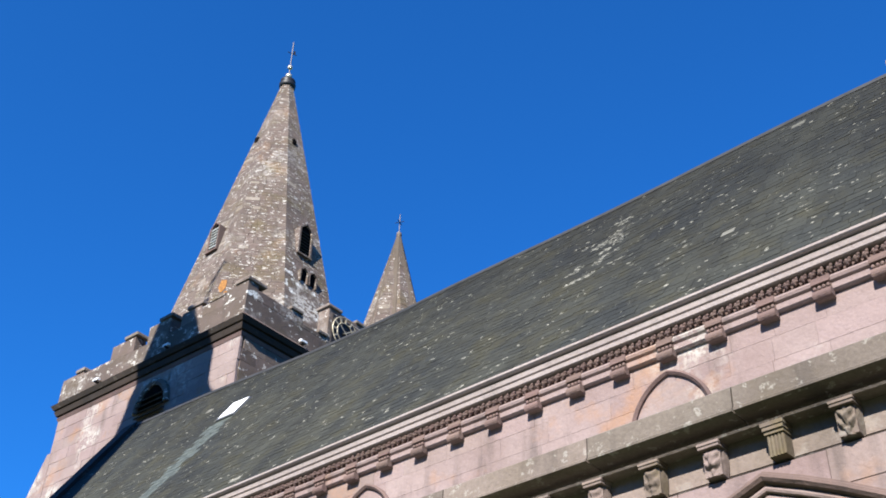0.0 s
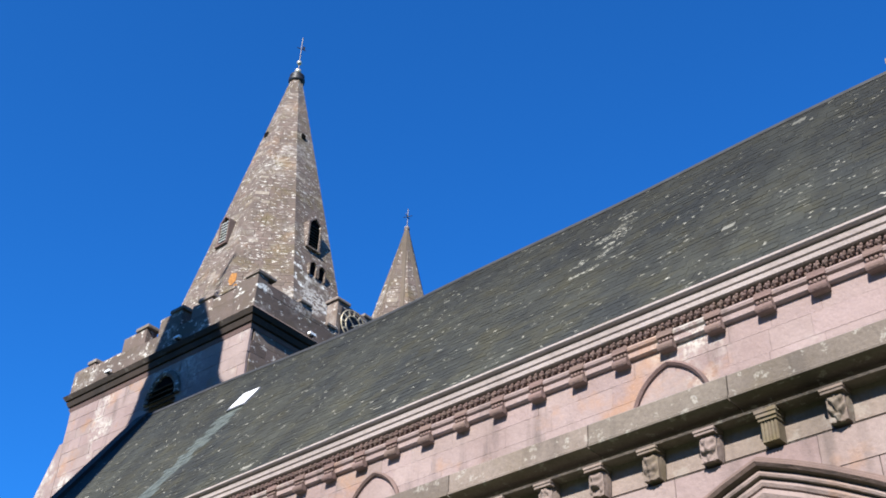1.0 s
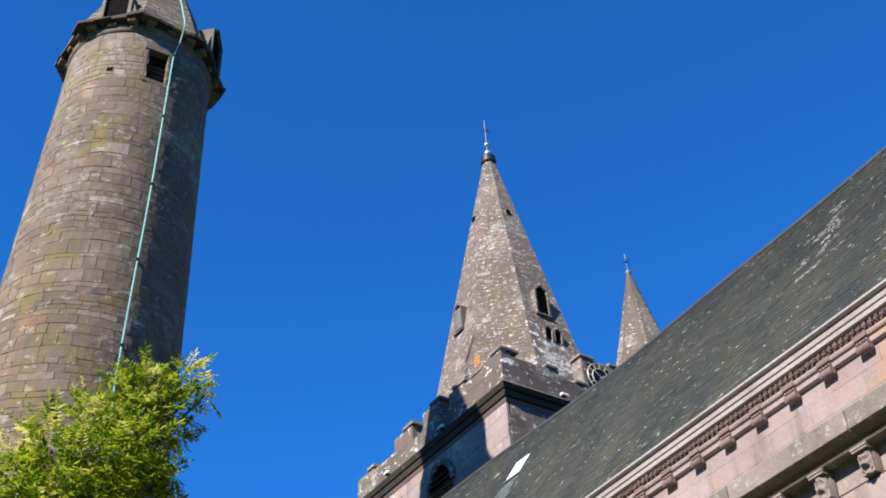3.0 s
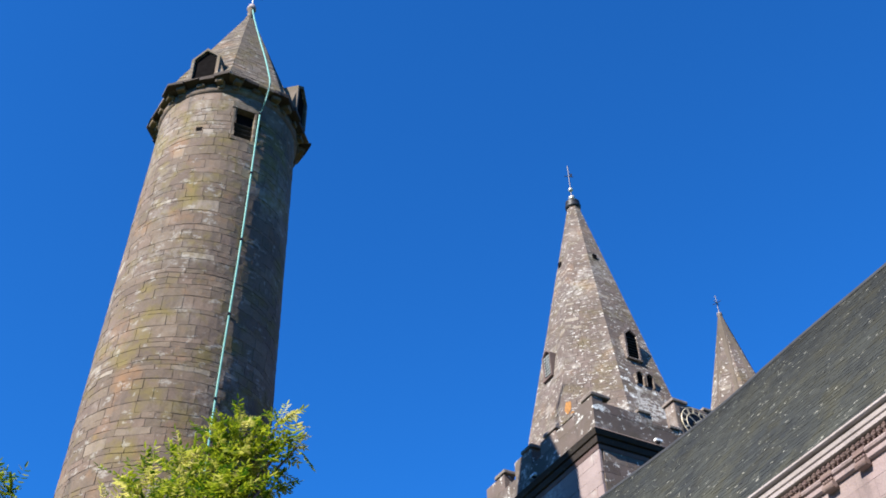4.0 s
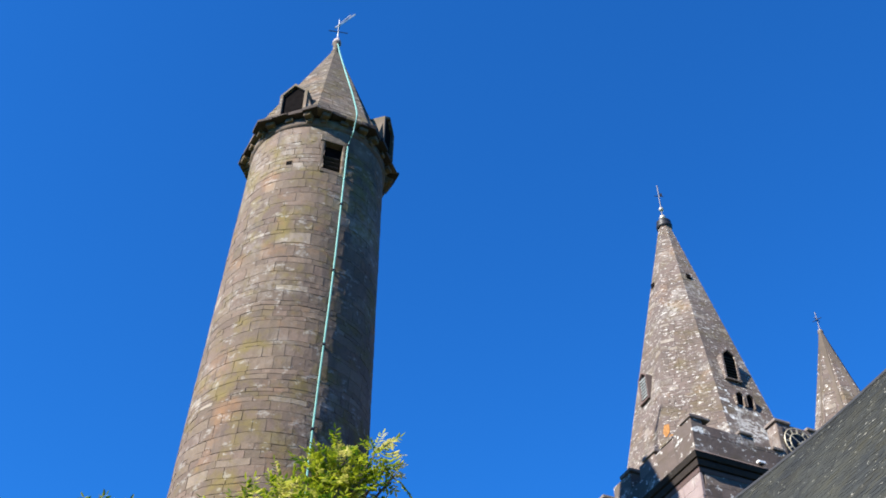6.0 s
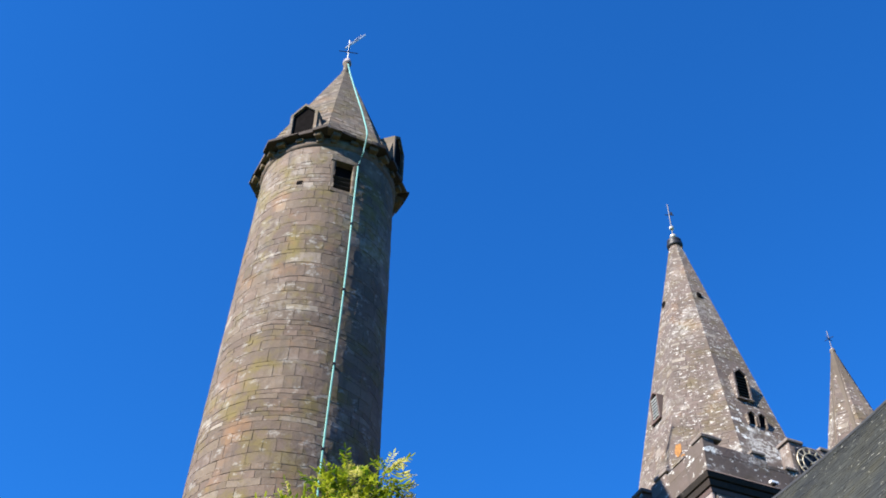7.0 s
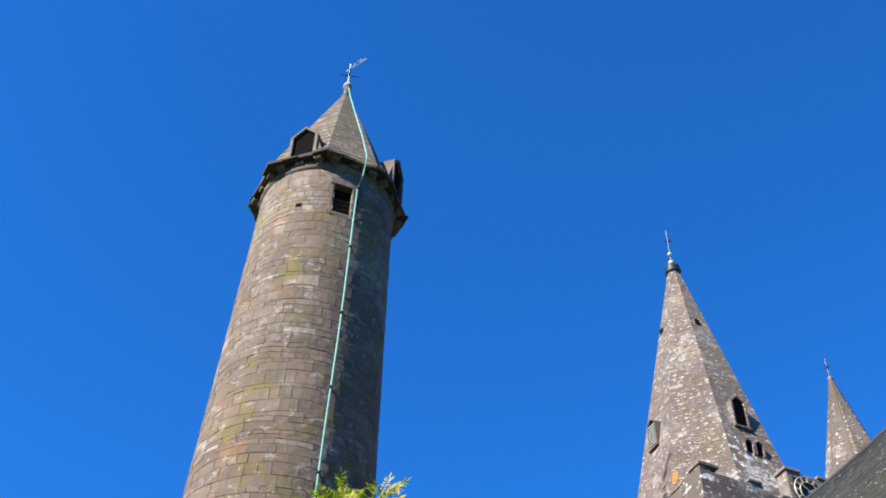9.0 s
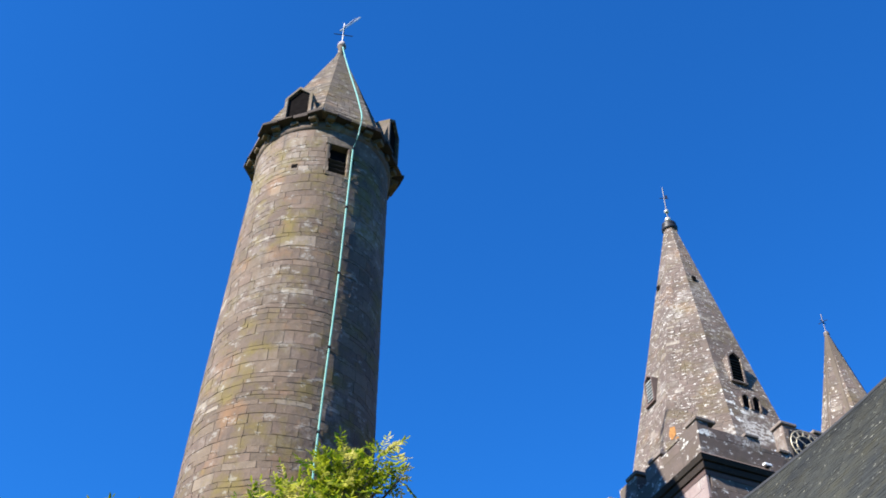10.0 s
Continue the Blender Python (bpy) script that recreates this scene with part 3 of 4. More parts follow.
WASHED = slate_material("lichen-washed slate", 0.50, 0.60, 21.0)
GREENISH = plain("green-grey washed slate", (0.056, 0.066, 0.056), 0.6, 0.0, 0.6, 7.0)
ROWS_N, SLATE_W = 40, 0.30
rest, pale, green, singles = [], [], [], 0
for r in range(ROWS_N):
    x = X_WEST + 0.05 - (r % 2) * SLATE_W / 2
    while x < -1.0:
        w = SLATE_W * random.uniform(0.8, 1.2)
        a, b = max(x, X_WEST) + 0.003, x + w - 0.003
        x += w
        if b - a < 0.05:
            continue
        s0, s1 = (r - 0.15 + random.uniform(-0.22, 0.18)) / ROWS_N, min(1.0, (r + 1.02) / ROWS_N)
        s0 = -0.008 if r == 0 else s0
        t0, t1 = 0.004 + random.uniform(0, 0.005), 0.002
        vs = [on_roof(a, s0, t0 - 0.007), on_roof(b, s0, t0 - 0.007), on_roof(b, s1, -0.01), on_roof(a, s1, -0.01), on_roof(a, s0, t0), on_roof(b, s0, t0 + random.uniform(-0.004, 0.004)), on_roof(b, s1, t1), on_roof(a, s1, t1)]
        mid, s = (a + b) / 2, r / ROWS_N
        streak = abs(mid + 22.25 - 0.25 * (0.75 - s)) < 0.34 and s < 0.66
        patch = abs(mid + 10.62 - (s - 0.72) * 0.9 - 0.15 * math.sin(r * 1.7)) < 0.5 * math.sin(math.pi * (s - 0.38) / 0.5) and 0.38 < s < 0.88 and random.random() < (0.75 if s > 0.66 else 0.35)
        if -8.1 < mid < -5.0 and 0.1 < s < 0.85 and singles < 300:
            singles += 1
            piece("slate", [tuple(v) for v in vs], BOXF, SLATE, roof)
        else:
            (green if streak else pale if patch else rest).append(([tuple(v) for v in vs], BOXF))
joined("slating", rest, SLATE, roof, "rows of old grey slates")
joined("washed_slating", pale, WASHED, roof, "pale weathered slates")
joined("stained_slating", green, GREENISH, roof, "greenish run-off streak of slates")

bm = bmesh.new()
prof = [(-0.09, -0.10), (-0.06, -0.01), (-0.02, 0.035), (0.02, 0.035), (0.06, -0.01), (0.09, -0.10)]
rings = [[bm.verts.new((x, YR + dy, ridge_z(x) + dz)) for dy, dz in prof] for x in xs]
for a, b in zip(rings, rings[1:]):
    for i in range(5):
        bm.faces.new((a[i], b[i], b[i + 1], a[i + 1]))
part("ridge_capping", bm, LEAD_OLD, nave, "dark lead ridge capping")
bm = bmesh.new()
for side in (0, 1):
    pts = []
    for s in (0.0, 0.5, 1.0):
        for dx, up in ((-0.60, -0.1), (-0.60, 0.10), (0.05, 0.10), (0.05, -0.1)):
            p = on_roof(X_WEST, s, up)
            y = p.y if side == 0 else 2 * YR - p.y
            pts.append(bm.verts.new((X_WEST + dx, y, p.z)))
    for k in (0, 4):
        for i in range(4):
            bm.faces.new((pts[k + i], pts[k + (i + 1) % 4], pts[k + 4 + (i + 1) % 4], pts[k + 4 + i]))
# the coping's shade is painted in with the near-black stone
part("gable_coping", bm, SOOT_SHADE, nave, "gable coping with its shade painted near-black")
stone_apex = box_bm((-5.0, YR - 0.35, ridge_z(-5) - 0.12), (-3.4, YR + 0.35, ridge_z(-5) + 0.03), bevel=0.03)
add_box(stone_apex, (-4.9, YR - 0.25, ridge_z(-5) + 0.033), (-3.6, YR + 0.25, ridge_z(-5) + 0.13), taper=0.1)
add_box(stone_apex, (-4.75, YR - 0.62, ridge_z(-5) - 0.95), (-3.4, YR - 0.36, ridge_z(-5) - 0.16))
part("ridge_stone", stone_apex, MOSSY, nave, "weathered stone block on the ridge")

# skylight, tilted a little proud of the slates
def roof_quad(x0, x1, s0, s1, l0, l1):
    return [on_roof(x0, s0, l0), on_roof(x1, s0, l0), on_roof(x1, s1, l0), on_roof(x0, s1, l0), on_roof(x0, s0, l1), on_roof(x1, s0, l1), on_roof(x1, s1, l1), on_roof(x0, s1, l1)]


def roof_box(x0, x1, s0, s1, l0, l1):
    bm = bmesh.new()
    vs = [bm.verts.new(v) for v in roof_quad(x0, x1, s0, s1, l0, l1)]
    for f in BOXF:
        bm.faces.new([vs[i] for i in f])
    return bm


skylight = part("skylight", roof_box(-22.46, -21.76, 0.662, 0.772, 0.0, 0.05), LEAD, nave, "small bright skylight in the slates")
part("pane", roof_box(-22.42, -21.80, 0.674, 0.768, 0.052, 0.058), PANE, skylight, "glass with its bright reflection painted white")

# ---------------------------------------------------------------- steeple
XS, YS = -31.0, 22.66
TX0, TX1, TY0, TY1 = XS - 4.60, XS + 5.00, YS - 4.31, YS + 4.2
TWIST = radians(2.5)
steeple = thing("church_steeple", (XS, YS, 0), "square brown sandstone church tower with a broach spire", "church tower", size=0.88)
steeple.rotation_euler = (0, 0, TWIST)
tower = part("tower_wall", box_bm((TX0 + 0.05, TY0 + 0.05, -0.6), (TX1 - 0.05, TY1 - 0.05, 21.9)), MORTAR, steeple, "weathered pink and brown ashlar")


def face_blocks(parent, along, lo, hi, zs, plane, material, lengths=(0.6, 1.3), outward=1):
    for z0, z1 in zip(zs, zs[1:]):
        u = lo - random.random() * lengths[1]
        while u < hi:
            w = random.uniform(*lengths)
            a, b = max(lo, u) + 0.005, min(hi, u + w) - 0.005
            u += w
            if b - a < 0.1:
                continue
            f = plane + outward * random.uniform(0.0, 0.012)
            g = plane - outward * 0.08
            q = [(a, f), (b, f), (b, g), (a, g)]
            q = q if along == "x" else [(y, x) for x, y in q]
            vs = [(x, y, z0 + 0.005) for x, y in q] + [(x, y, z1 - 0.005) for x, y in q]
            piece("ashlar_block", vs, BOXF, material, parent)


zs = [16.0 + 0.43 * i for i in range(13)] + [21.3]
face_blocks(tower, "x", TX0, TX1, zs, TY0, PINK, outward=-1)
face_blocks(tower, "y", TY0 + 0.1, 22.3, zs[6:], TX1, OLD, outward=1)


def square_ring(x0, x1, y0, y1, z0, z1, out0, out1, material, name, label=""):
    bm = bmesh.new()
    lower = [(x0 - out0, y0 - out0), (x1 + out0, y0 - out0), (x1 + out0, y1 + out0), (x0 - out0, y1 + out0)]
    upper = [(x0 - out1, y0 - out1), (x1 + out1, y0 - out1), (x1 + out1, y1 + out1), (x0 - out1, y1 + out1)]
    inner = [(x0 + 0.45, y0 + 0.45), (x1 - 0.45, y0 + 0.45), (x1 - 0.45, y1 - 0.45), (x0 + 0.45, y1 - 0.45)]
    v = [[bm.verts.new((x, y, z)) for x, y in ring] for ring, z in ((inner, z0), (lower, z0), (upper, z1), (inner, z1))]
    for a in range(4):
        for i in range(4):
            p, q = v[a], v[(a + 1) % 4]
            bm.faces.new((p[i], p[(i + 1) % 4], q[(i + 1) % 4], q[i]))
    return part(name, bm, material, steeple, label)


square_ring(TX0, TX1, TY0, TY1, 21.14, 21.26, 0.02, 0.07, CARVED, "string_course", "moulded string course of dark red stone")
# near-black rings paint in the shade of the moulding's hollows
square_ring(TX0, TX1, TY0, TY1, 21.263, 21.33, 0.03, 0.03, SOOT_SHADE, "string_course")
square_ring(TX0, TX1, TY0, TY1, 21.333, 21.50, 0.10, 0.17, SOOT_SHADE, "string_course")
square_ring(TX0, TX1, TY0, TY1, 21.503, 21.56, 0.11, 0.11, SOOT_SHADE, "string_course")
square_ring(TX0, TX1, TY0, TY1, 21.563, 21.72, 0.20, 0.29, SOOT_SHADE, "string_course")
square_ring(TX0, TX1, TY0, TY1, 21.723, 21.86, 0.29, 0.16, CARVED, "string_course")
parapet = square_ring(TX0, TX1, TY0, TY1, 21.863, 22.55, 0.13, 0.13, OLD, "parapet", "low weathered crenellated parapet")
PX0, PX1, PY0, PY1 = TX0 - 0.13, TX1 + 0.13, TY0 - 0.13, TY1 + 0.13
for a, b, h in ((PX0, PX0 + 1.25, 22.78), (PX0 + 1.25, PX0 + 2.8, 22.66), (PX0 + 2.8, PX0 + 4.1, 23.18), (PX0 + 4.85, PX0 + 6.0, 23.22), (PX0 + 6.6, PX0 + 7.6, 23.08), (PX0 + 7.6, PX0 + 8.8, 22.95), (PX0 + 8.8, PX1, 23.12)):
    part("merlon", box_bm((a, PY0, 22.553), (b, PY0 + 0.45, h), bevel=0.02), SPIRE_LOW if b == PX1 else OLD, parapet)
for a, b, h in ((PX0 + 0.8, PX0 + 1.25, 22.78), (PX0 + 3.5, PX0 + 4.15, 23.18), (PX0 + 5.4, PX0 + 6.05, 23.22), (PX0 + 6.9, PX0 + 7.65, 23.08), (PX1 - 0.6, PX1, 23.12)):
    part("merlon_cap", box_bm((a, PY0 - 0.06, h + 0.003), (b + 0.06, PY0 + 0.5, h + 0.14), bevel=0.03), MOSSY, parapet, "mossy cap stone")
for a, b, h in ((PY0 + 0.45, 20.15, 22.95), (20.15, 20.7, 23.0), (20.7, 21.8, 22.72)):
    part("merlon", box_bm((PX1 - 0.45, a, 22.553), (PX1, b, h), bevel=0.02), OLD, parapet)
for a, b, h in ((PY0 - 0.06, PY0 + 0.75, 23.123), (20.1, 20.65, 23.0), (21.4, 21.85, 22.72)):
    part("merlon_cap", box_bm((PX1 - 0.4, a, h + 0.003), (PX1 + 0.06, b, h + 0.12), bevel=0.03), MOSSY, parapet)
clock_block = part("clock_block", box_bm((PX1 - 0.5, 21.8, 22.553), (PX1 + 0.02, 23.55, 23.95), bevel=0.03), OLD, steeple, "raised parapet block behind the clock")
part("cap_stone", box_bm((PX1 - 0.55, 21.72, 23.953), (PX1 + 0.08, 22.4, 24.07), bevel=0.03), MOSSY, clock_block)
part("cap_stone", box_bm((PX1 - 0.55, 23.1, 23.953), (PX1 + 0.08, 23.63, 24.07), bevel=0.03), MOSSY, clock_block)

# skeleton clock dial on the east parapet
CL = Vector((PX1 + 0.12, 22.55, 23.2))
clock = part("clock_face", box_bm((CL.x - 0.1, CL.y - 0.05, CL.z - 0.05), (CL.x, CL.y + 0.05, CL.z + 0.05)), IRON, steeple, "open skeleton clock dial with gilt numerals")
for r0 in (0.60, 0.38):
    pts = [(CL.x, CL.y + r0 * math.cos(a * math.pi / 16), CL.z + r0 * math.sin(a * math.pi / 16)) for a in range(33)]
    part("dial_ring", tube(pts, 0.022), GOLD, clock)
for k in range(12):
    a = k * math.pi / 6
    m = Matrix.Translation(CL) @ Matrix.Rotation(a, 4, "X")
    part("numeral_bar", box_bm((-0.015, 0.39, -0.028), (0.015, 0.585, 0.028), m), GOLD, clock)
for a, ln in ((0.6, 0.5), (2.5, 0.34)):
    part("pointer", box_bm((0.02, -0.08, -0.02), (0.035, ln, 0.02), Matrix.Translation(CL) @ Matrix.Rotation(a, 4, "X")), GOLD, clock)
part("dial_back", box_bm((PX1 + 0.024, 22.0, 22.6), (PX1 + 0.05, 23.1, 23.75)), IRON, clock)

# belfry window in the south face, weathered buttress at the west corner
XB = XS + 0.95
belfry = part("belfry_window", sweep(pointed(XB, 20.85, 0.8, 1.0), [(-0.12, TY0 + 0.05), (-0.12, TY0 - 0.10), (-0.02, TY0 - 0.15), (0.10, TY0 - 0.10), (0.12, TY0 + 0.05)]), OLD, steeple, "pointed belfry window with hood mould")
# black sheet paints the belfry's inner shade
bm = bmesh.new()
bm.faces.new([bm.verts.new((x, TY0 - 0.035, z)) for x, z, _, _ in pointed(XB, 20.85, 0.8, 1.0, 0.1)])
part("void", bm, VOID_SHADE, belfry)
# slats coloured near-black to carry the shadow over this window
for i in range(5):
    part("louvre_slat", box_bm((-0.7, -0.12, -0.02), (0.7, 0.06, 0.02), pose(XB, TY0 - 0.05, 19.5 + 0.2 * i, 35, 0, 0)), SOOT_SHADE, belfry)
bm = bmesh.new()
q = [(TX0 + 0.1, 19.9), (TX0 - 0.15, 19.9), (TX0 - 1.1, 17.9), (TX0 - 1.1, -0.6), (TX0 + 0.1, -0.6)]
a = [bm.verts.new((x, TY0 - 0.02, z)) for x, z in q]
b = [bm.verts.new((x, TY0 + 1.3, z)) for x, z in q]
bm.faces.new(a), bm.faces.new(b[::-1])
for i in range(5):
    bm.faces.new((a[i], a[(i + 1) % 5], b[(i + 1) % 5], b[i]))
part("buttress", bm, PINK, steeple, "sloping corner buttress")

# broach spire: an eight-sided shell of coursed stones
TURN = radians(-1.0)
Z_TIP = 38.35


def spire_c(z):
    return 0.245 + 0.2095 * (38.3 - z)


def spire_pt(u, v, z):
    c = spire_c(z)
    x, y = u * c + 0.0062 * (Z_TIP - z), v * c + 0.0087 * (Z_TIP - z)
    return Vector((XS + x * math.cos(TURN) - y * math.sin(TURN), YS + x * math.sin(TURN) + y * math.cos(TURN), z))


K = 0.414
CORNERS = [(K, -1), (1, -K), (1, K), (K, 1), (-K, 1), (-1, K), (-1, -K), (-K, -1)]
bm = bmesh.new()
low = [bm.verts.new(spire_pt(u * 0.985, v * 0.985, 21.9)) for u, v in CORNERS]
top = [bm.verts.new(spire_pt(u * 0.9, v * 0.9, Z_TIP)) for u, v in CORNERS]
for i in range(8):
    bm.faces.new((low[i], low[(i + 1) % 8], top[(i + 1) % 8], top[i]))
bm.faces.new(top)
spire = part("spire", bm, MORTAR, steeple, "coursed stone spire mottled with white lichen")
rest, low, singles = [], [], 0
for i in range(8):
    p, q = CORNERS[i], CORNERS[(i + 1) % 8]
    z = 22.0
    course = 0
    while z < Z_TIP - 0.02:
        h = random.uniform(0.13, 0.21)
        z1 = min(Z_TIP, z + h)
        width = math.hypot(p[0] - q[0], p[1] - q[1]) * spire_c(z)
        n = max(1, round(width / random.uniform(0.28, 0.55)))
        cuts = [0.0] + sorted(min(0.97, max(0.03, (k + random.uniform(-0.22, 0.22)) / n)) for k in range(1, n)) + [1.0]
        for a, b in zip(cuts, cuts[1:]):
            g = 0.007 / max(0.3, width)
            a2, b2 = a + (g if a > 0 else 0), b - (g if b < 1 else 0)
            o = 1.0 + random.uniform(0.002, 0.012) / spire_c(z)
            def at(f, zz, s):
                return tuple(spire_pt((p[0] + (q[0] - p[0]) * f) * s, (p[1] + (q[1] - p[1]) * f) * s, zz))
            vs = [at(a2, z + 0.004, o), at(b2, z + 0.004, o), at(b2, z + 0.004, 0.97), at(a2, z + 0.004, 0.97), at(a2, z1 - 0.004, o), at(b2, z1 - 0.004, o), at(b2, z1 - 0.004, 0.97), at(a2, z1 - 0.004, 0.97)]
            if i == 0 and z > 23.0 and singles < 300:
                singles += 1
                piece("spire_stone", vs, BOXF, SPIRE_LOW if z < 24.4 + 1.3 * a + random.uniform(-0.3, 0.3) else SPIRE, spire)
            else:
                (low if z < (25.0, 26.5, 25.4)[i % 3] + 0.5 * math.sin(5.0 * a + i) + random.uniform(-0.3, 0.3) and i in (0, 1, 2) else rest).append((vs, BOXF))
        z = z1
joined("spire_stonework", rest, SPIRE, spire, "small coursed stones with lichen")
joined("low_stonework", low, SPIRE_LOW, spire, "low courses white with lichen")

# orange and white growth low on the south side of the spire
ORANGE = plain("orange lichen", (0.24, 0.105, 0.024), 0.9, 0.0, 0.5, 14)
for f0, f1, z0, z1 in ((0.04, 0.16, 25.05, 25.75), (0.14, 0.20, 24.85, 25.15)):
    bm = bmesh.new()
    rim = []
    for k in range(14):
        a, r = 2 * math.pi * k / 14, random.uniform(0.75, 1.1)
        f, z = (f0 + f1) / 2 + (f1 - f0) / 2 * r * math.cos(a), (z0 + z1) / 2 + (z1 - z0) / 2 * r * math.sin(a)
        o = 1 + 0.022 / spire_c(z)
        rim.append(bm.verts.new(spire_pt((K + (1 - K) * f) * o, (-1 + (1 - K) * f) * o, z)))
    bm.faces.new(rim)
    part("lichen_patch", bm, ORANGE, spire, "bright orange lichen")

# broach steps between the parapet and the spire on the south
for x0, x1, z0, z1, yy in ((-29.9, -28.7, 22.0, 24.6, 19.5), (-29.2, -27.9, 22.0, 23.7, 19.1)):
    bm = box_bm((x0, yy, z0), (x1, yy + 1.6, z1 - 0.25), bevel=0.02)
    add_box(bm, (x0 - 0.05, yy - 0.05, z1 - 0.247), (x1 + 0.05, yy + 1.6, z1 - 0.15))
    part("broach_step", bm, SPIRE, steeple, "stepped broach stone")


def lucarne(name, parent, foot, facing, w, h, d, body, slat, label, gable=0.45):
    """A small gabled dormer: two jambs, pointed head, sloping cheeks, louvre slats. foot: middle of the sill; facing: degrees."""
    m = Matrix.Translation(foot) @ Matrix.Rotation(radians(facing), 4, "Z")
    t = 0.075 * w / 0.7
    bm = bmesh.new()
    for s in (-1, 1):
        add_box(bm, (min(s * w / 2, s * (w / 2 - t)), 0, 0), (max(s * w / 2, s * (w / 2 - t)), d, h), m)
    prof = [(-w / 2, h), (0, h + gable * w), (w / 2, h), (w / 2 - t, h), (0, h + gable * w - t * 1.1), (-w / 2 + t, h)]
    a = [bm.verts.new(m @ Vector((x, 0, z))) for x, z in prof]
    b = [bm.verts.new(m @ Vector((x, d, z))) for x, z in prof]
    for i in range(6):
        bm.faces.new((a[i], a[(i + 1) % 6], b[(i + 1) % 6], b[i]))
    for ring in (a, b):
        bm.faces.new((ring[0], ring[1], ring[4], ring[5])), bm.faces.new((ring[1], ring[2], ring[3], ring[4]))
    if slat:
        add_box(bm, (-w / 2 - 0.03, -0.04, -0.07), (w / 2 + 0.03, d, -0.003), m)
    ob = part(name, bm, body, parent, label)
    # black sheet in the opening, its inside shade painted on
    bm = bmesh.new()
    q = [(-w / 2 + t, 0), (w / 2 - t, 0), (w / 2 - t, h), (0, h + gable * w - t * 1.1), (-w / 2 + t, h)]
    bm.faces.new([bm.verts.new(m @ Vector((x, min(d * 0.6, 0.09), z))) for x, z in q])
    part("void", bm, VOID_SHADE, ob)
    if slat:
        k = int(h / 0.14)
        for i in range(k):
            part("louvre_slat", box_bm((-w / 2 + t, -0.05, -0.012), (w / 2 - t, 0.09, 0.012), m @ pose(0, 0.08, 0.09 + 0.14 * i, 32, 0, 0)), slat, ob)
    return ob


def spire_at(u, v, z, out=0.12):
    c = spire_c(z)
    k = (c + out) / c
    return spire_pt(u * k, v * k, z)


lucarne("lucarne", steeple, spire_at(-0.01, -1, 27.75, 0.10), -1.0, 0.60, 1.12, 0.7, CARVED, WHITESLAT, "pointed red stone lucarne with pale louvres")
lucarne("lucarne", steeple, spire_at(1, -0.05, 27.75, 0.10), 89.0, 0.68, 1.2, 0.7, SPIRE, IRON, "pointed lucarne with dark louvres")
for s in (-0.09, 0.07):
    lucarne("small_lucarne", steeple, spire_at(1, s, 26.3, 0.08), 89.0, 0.40, 0.5, 0.45, SPIRE, None, "small dark pointed opening")
# vents are solid blocks, painted black for the shade within
for u, v, z in ((-0.2, -1.0, 34.5), (1.0, -0.1, 34.3)):
    p = spire_at(u, v, z, 0.02)
    part("vent_hole", box_bm((-0.10, -0.05, -0.13), (0.10, 0.12, 0.13), Matrix.Translation(p) @ Matrix.Rotation(radians(-1.0 if v < -0.9 else 89.0), 4, "Z"), bevel=0.02), VOID_SHADE, spire)

part("collar", lathe([(0.26, 38.2), (0.36, 38.26), (0.38, 38.42), (0.30, 38.5), (0.34, 38.56), (0.34, 38.66), (0.2, 38.72), (0.12, 38.85)], (XS, YS), 16), IRON, steeple, "dark lead collar under the vane", True)
part("vane_ball", ball((XS, YS, 38.98), 0.16), BALL, steeple, "pale gilded ball", True)
part("vane_rod", tube([(XS, YS, 38.8), (XS, YS, 41.2)], 0.025), IRON, steeple)
part("vane_ball", ball((XS, YS, 39.55), 0.12), BALL, steeple, "pale gilded ball", True)
vane = part("weather_vane", box_bm((-0.22, -0.012, 0), (0.22, 0.012, 0.03), pose(XS, YS, 40.45, 0, 0, 70)), IRON, steeple, "slim iron weather vane")
part("vane_tail", box_bm((0.06, -0.012, 0.032), (0.16, 0.012, 0.22), pose(XS, YS, 40.45, 0, 0, 70)), IRON, vane)

# stair turret with its own little spire
CX, CY = -26.91, 26.2
turret = part("stair_turret", lathe([(1.95, 12.0), (1.95, 22.2), (2.1, 22.3), (2.1, 22.6)], (CX, CY), 8), OLD, steeple, "octagonal stair turret")
rest, z = [], 22.6
part("turret_core", lathe([(1.86, 22.603), (0.10, 30.1)], (CX, CY), 8), MORTAR, turret)
cap_parts = 0
while z < 30.15:
    h = random.uniform(0.22, 0.3)
    z1 = min(30.2, z + h)
    for i in range(8):
        r0, r1 = (30.25 - z) * 0.25 + 0.03, (30.25 - z1) * 0.25 + 0.03
        n = max(1, round(r0 * 0.77 / 0.5))
        for k in range(n):
            def at(f, r, zz):
                a, b = [(math.cos(radians(t)), math.sin(radians(t))) for t in (45 * i + 10, 45 * i + 55)]
                return (CX + r * (a[0] + (b[0] - a[0]) * f), CY + r * (a[1] + (b[1] - a[1]) * f), zz)
            f0, f1, o = k / n + 0.008, (k + 1) / n - 0.008, random.uniform(0.0, 0.015)
            rest.append(([at(f0, r0 + o, z + 0.005), at(f1, r0 + o, z + 0.005), at(f1, r0 * 0.9, z + 0.005), at(f0, r0 * 0.9, z + 0.005), at(f0, r1 + o, z1 - 0.005), at(f1, r1 + o, z1 - 0.005), at(f1, r1 * 0.9, z1 - 0.005), at(f0, r1 * 0.9, z1 - 0.005)], BOXF))
    z = z1
joined("turret_spire", rest, SPIRE, turret, "small coursed stone spire")
part("turret_finial", lathe([(0.05, 30.0), (0.12, 30.15), (0.10, 30.28), (0.03, 30.36)], (CX, CY), 10), SPIRE, turret, "", True)
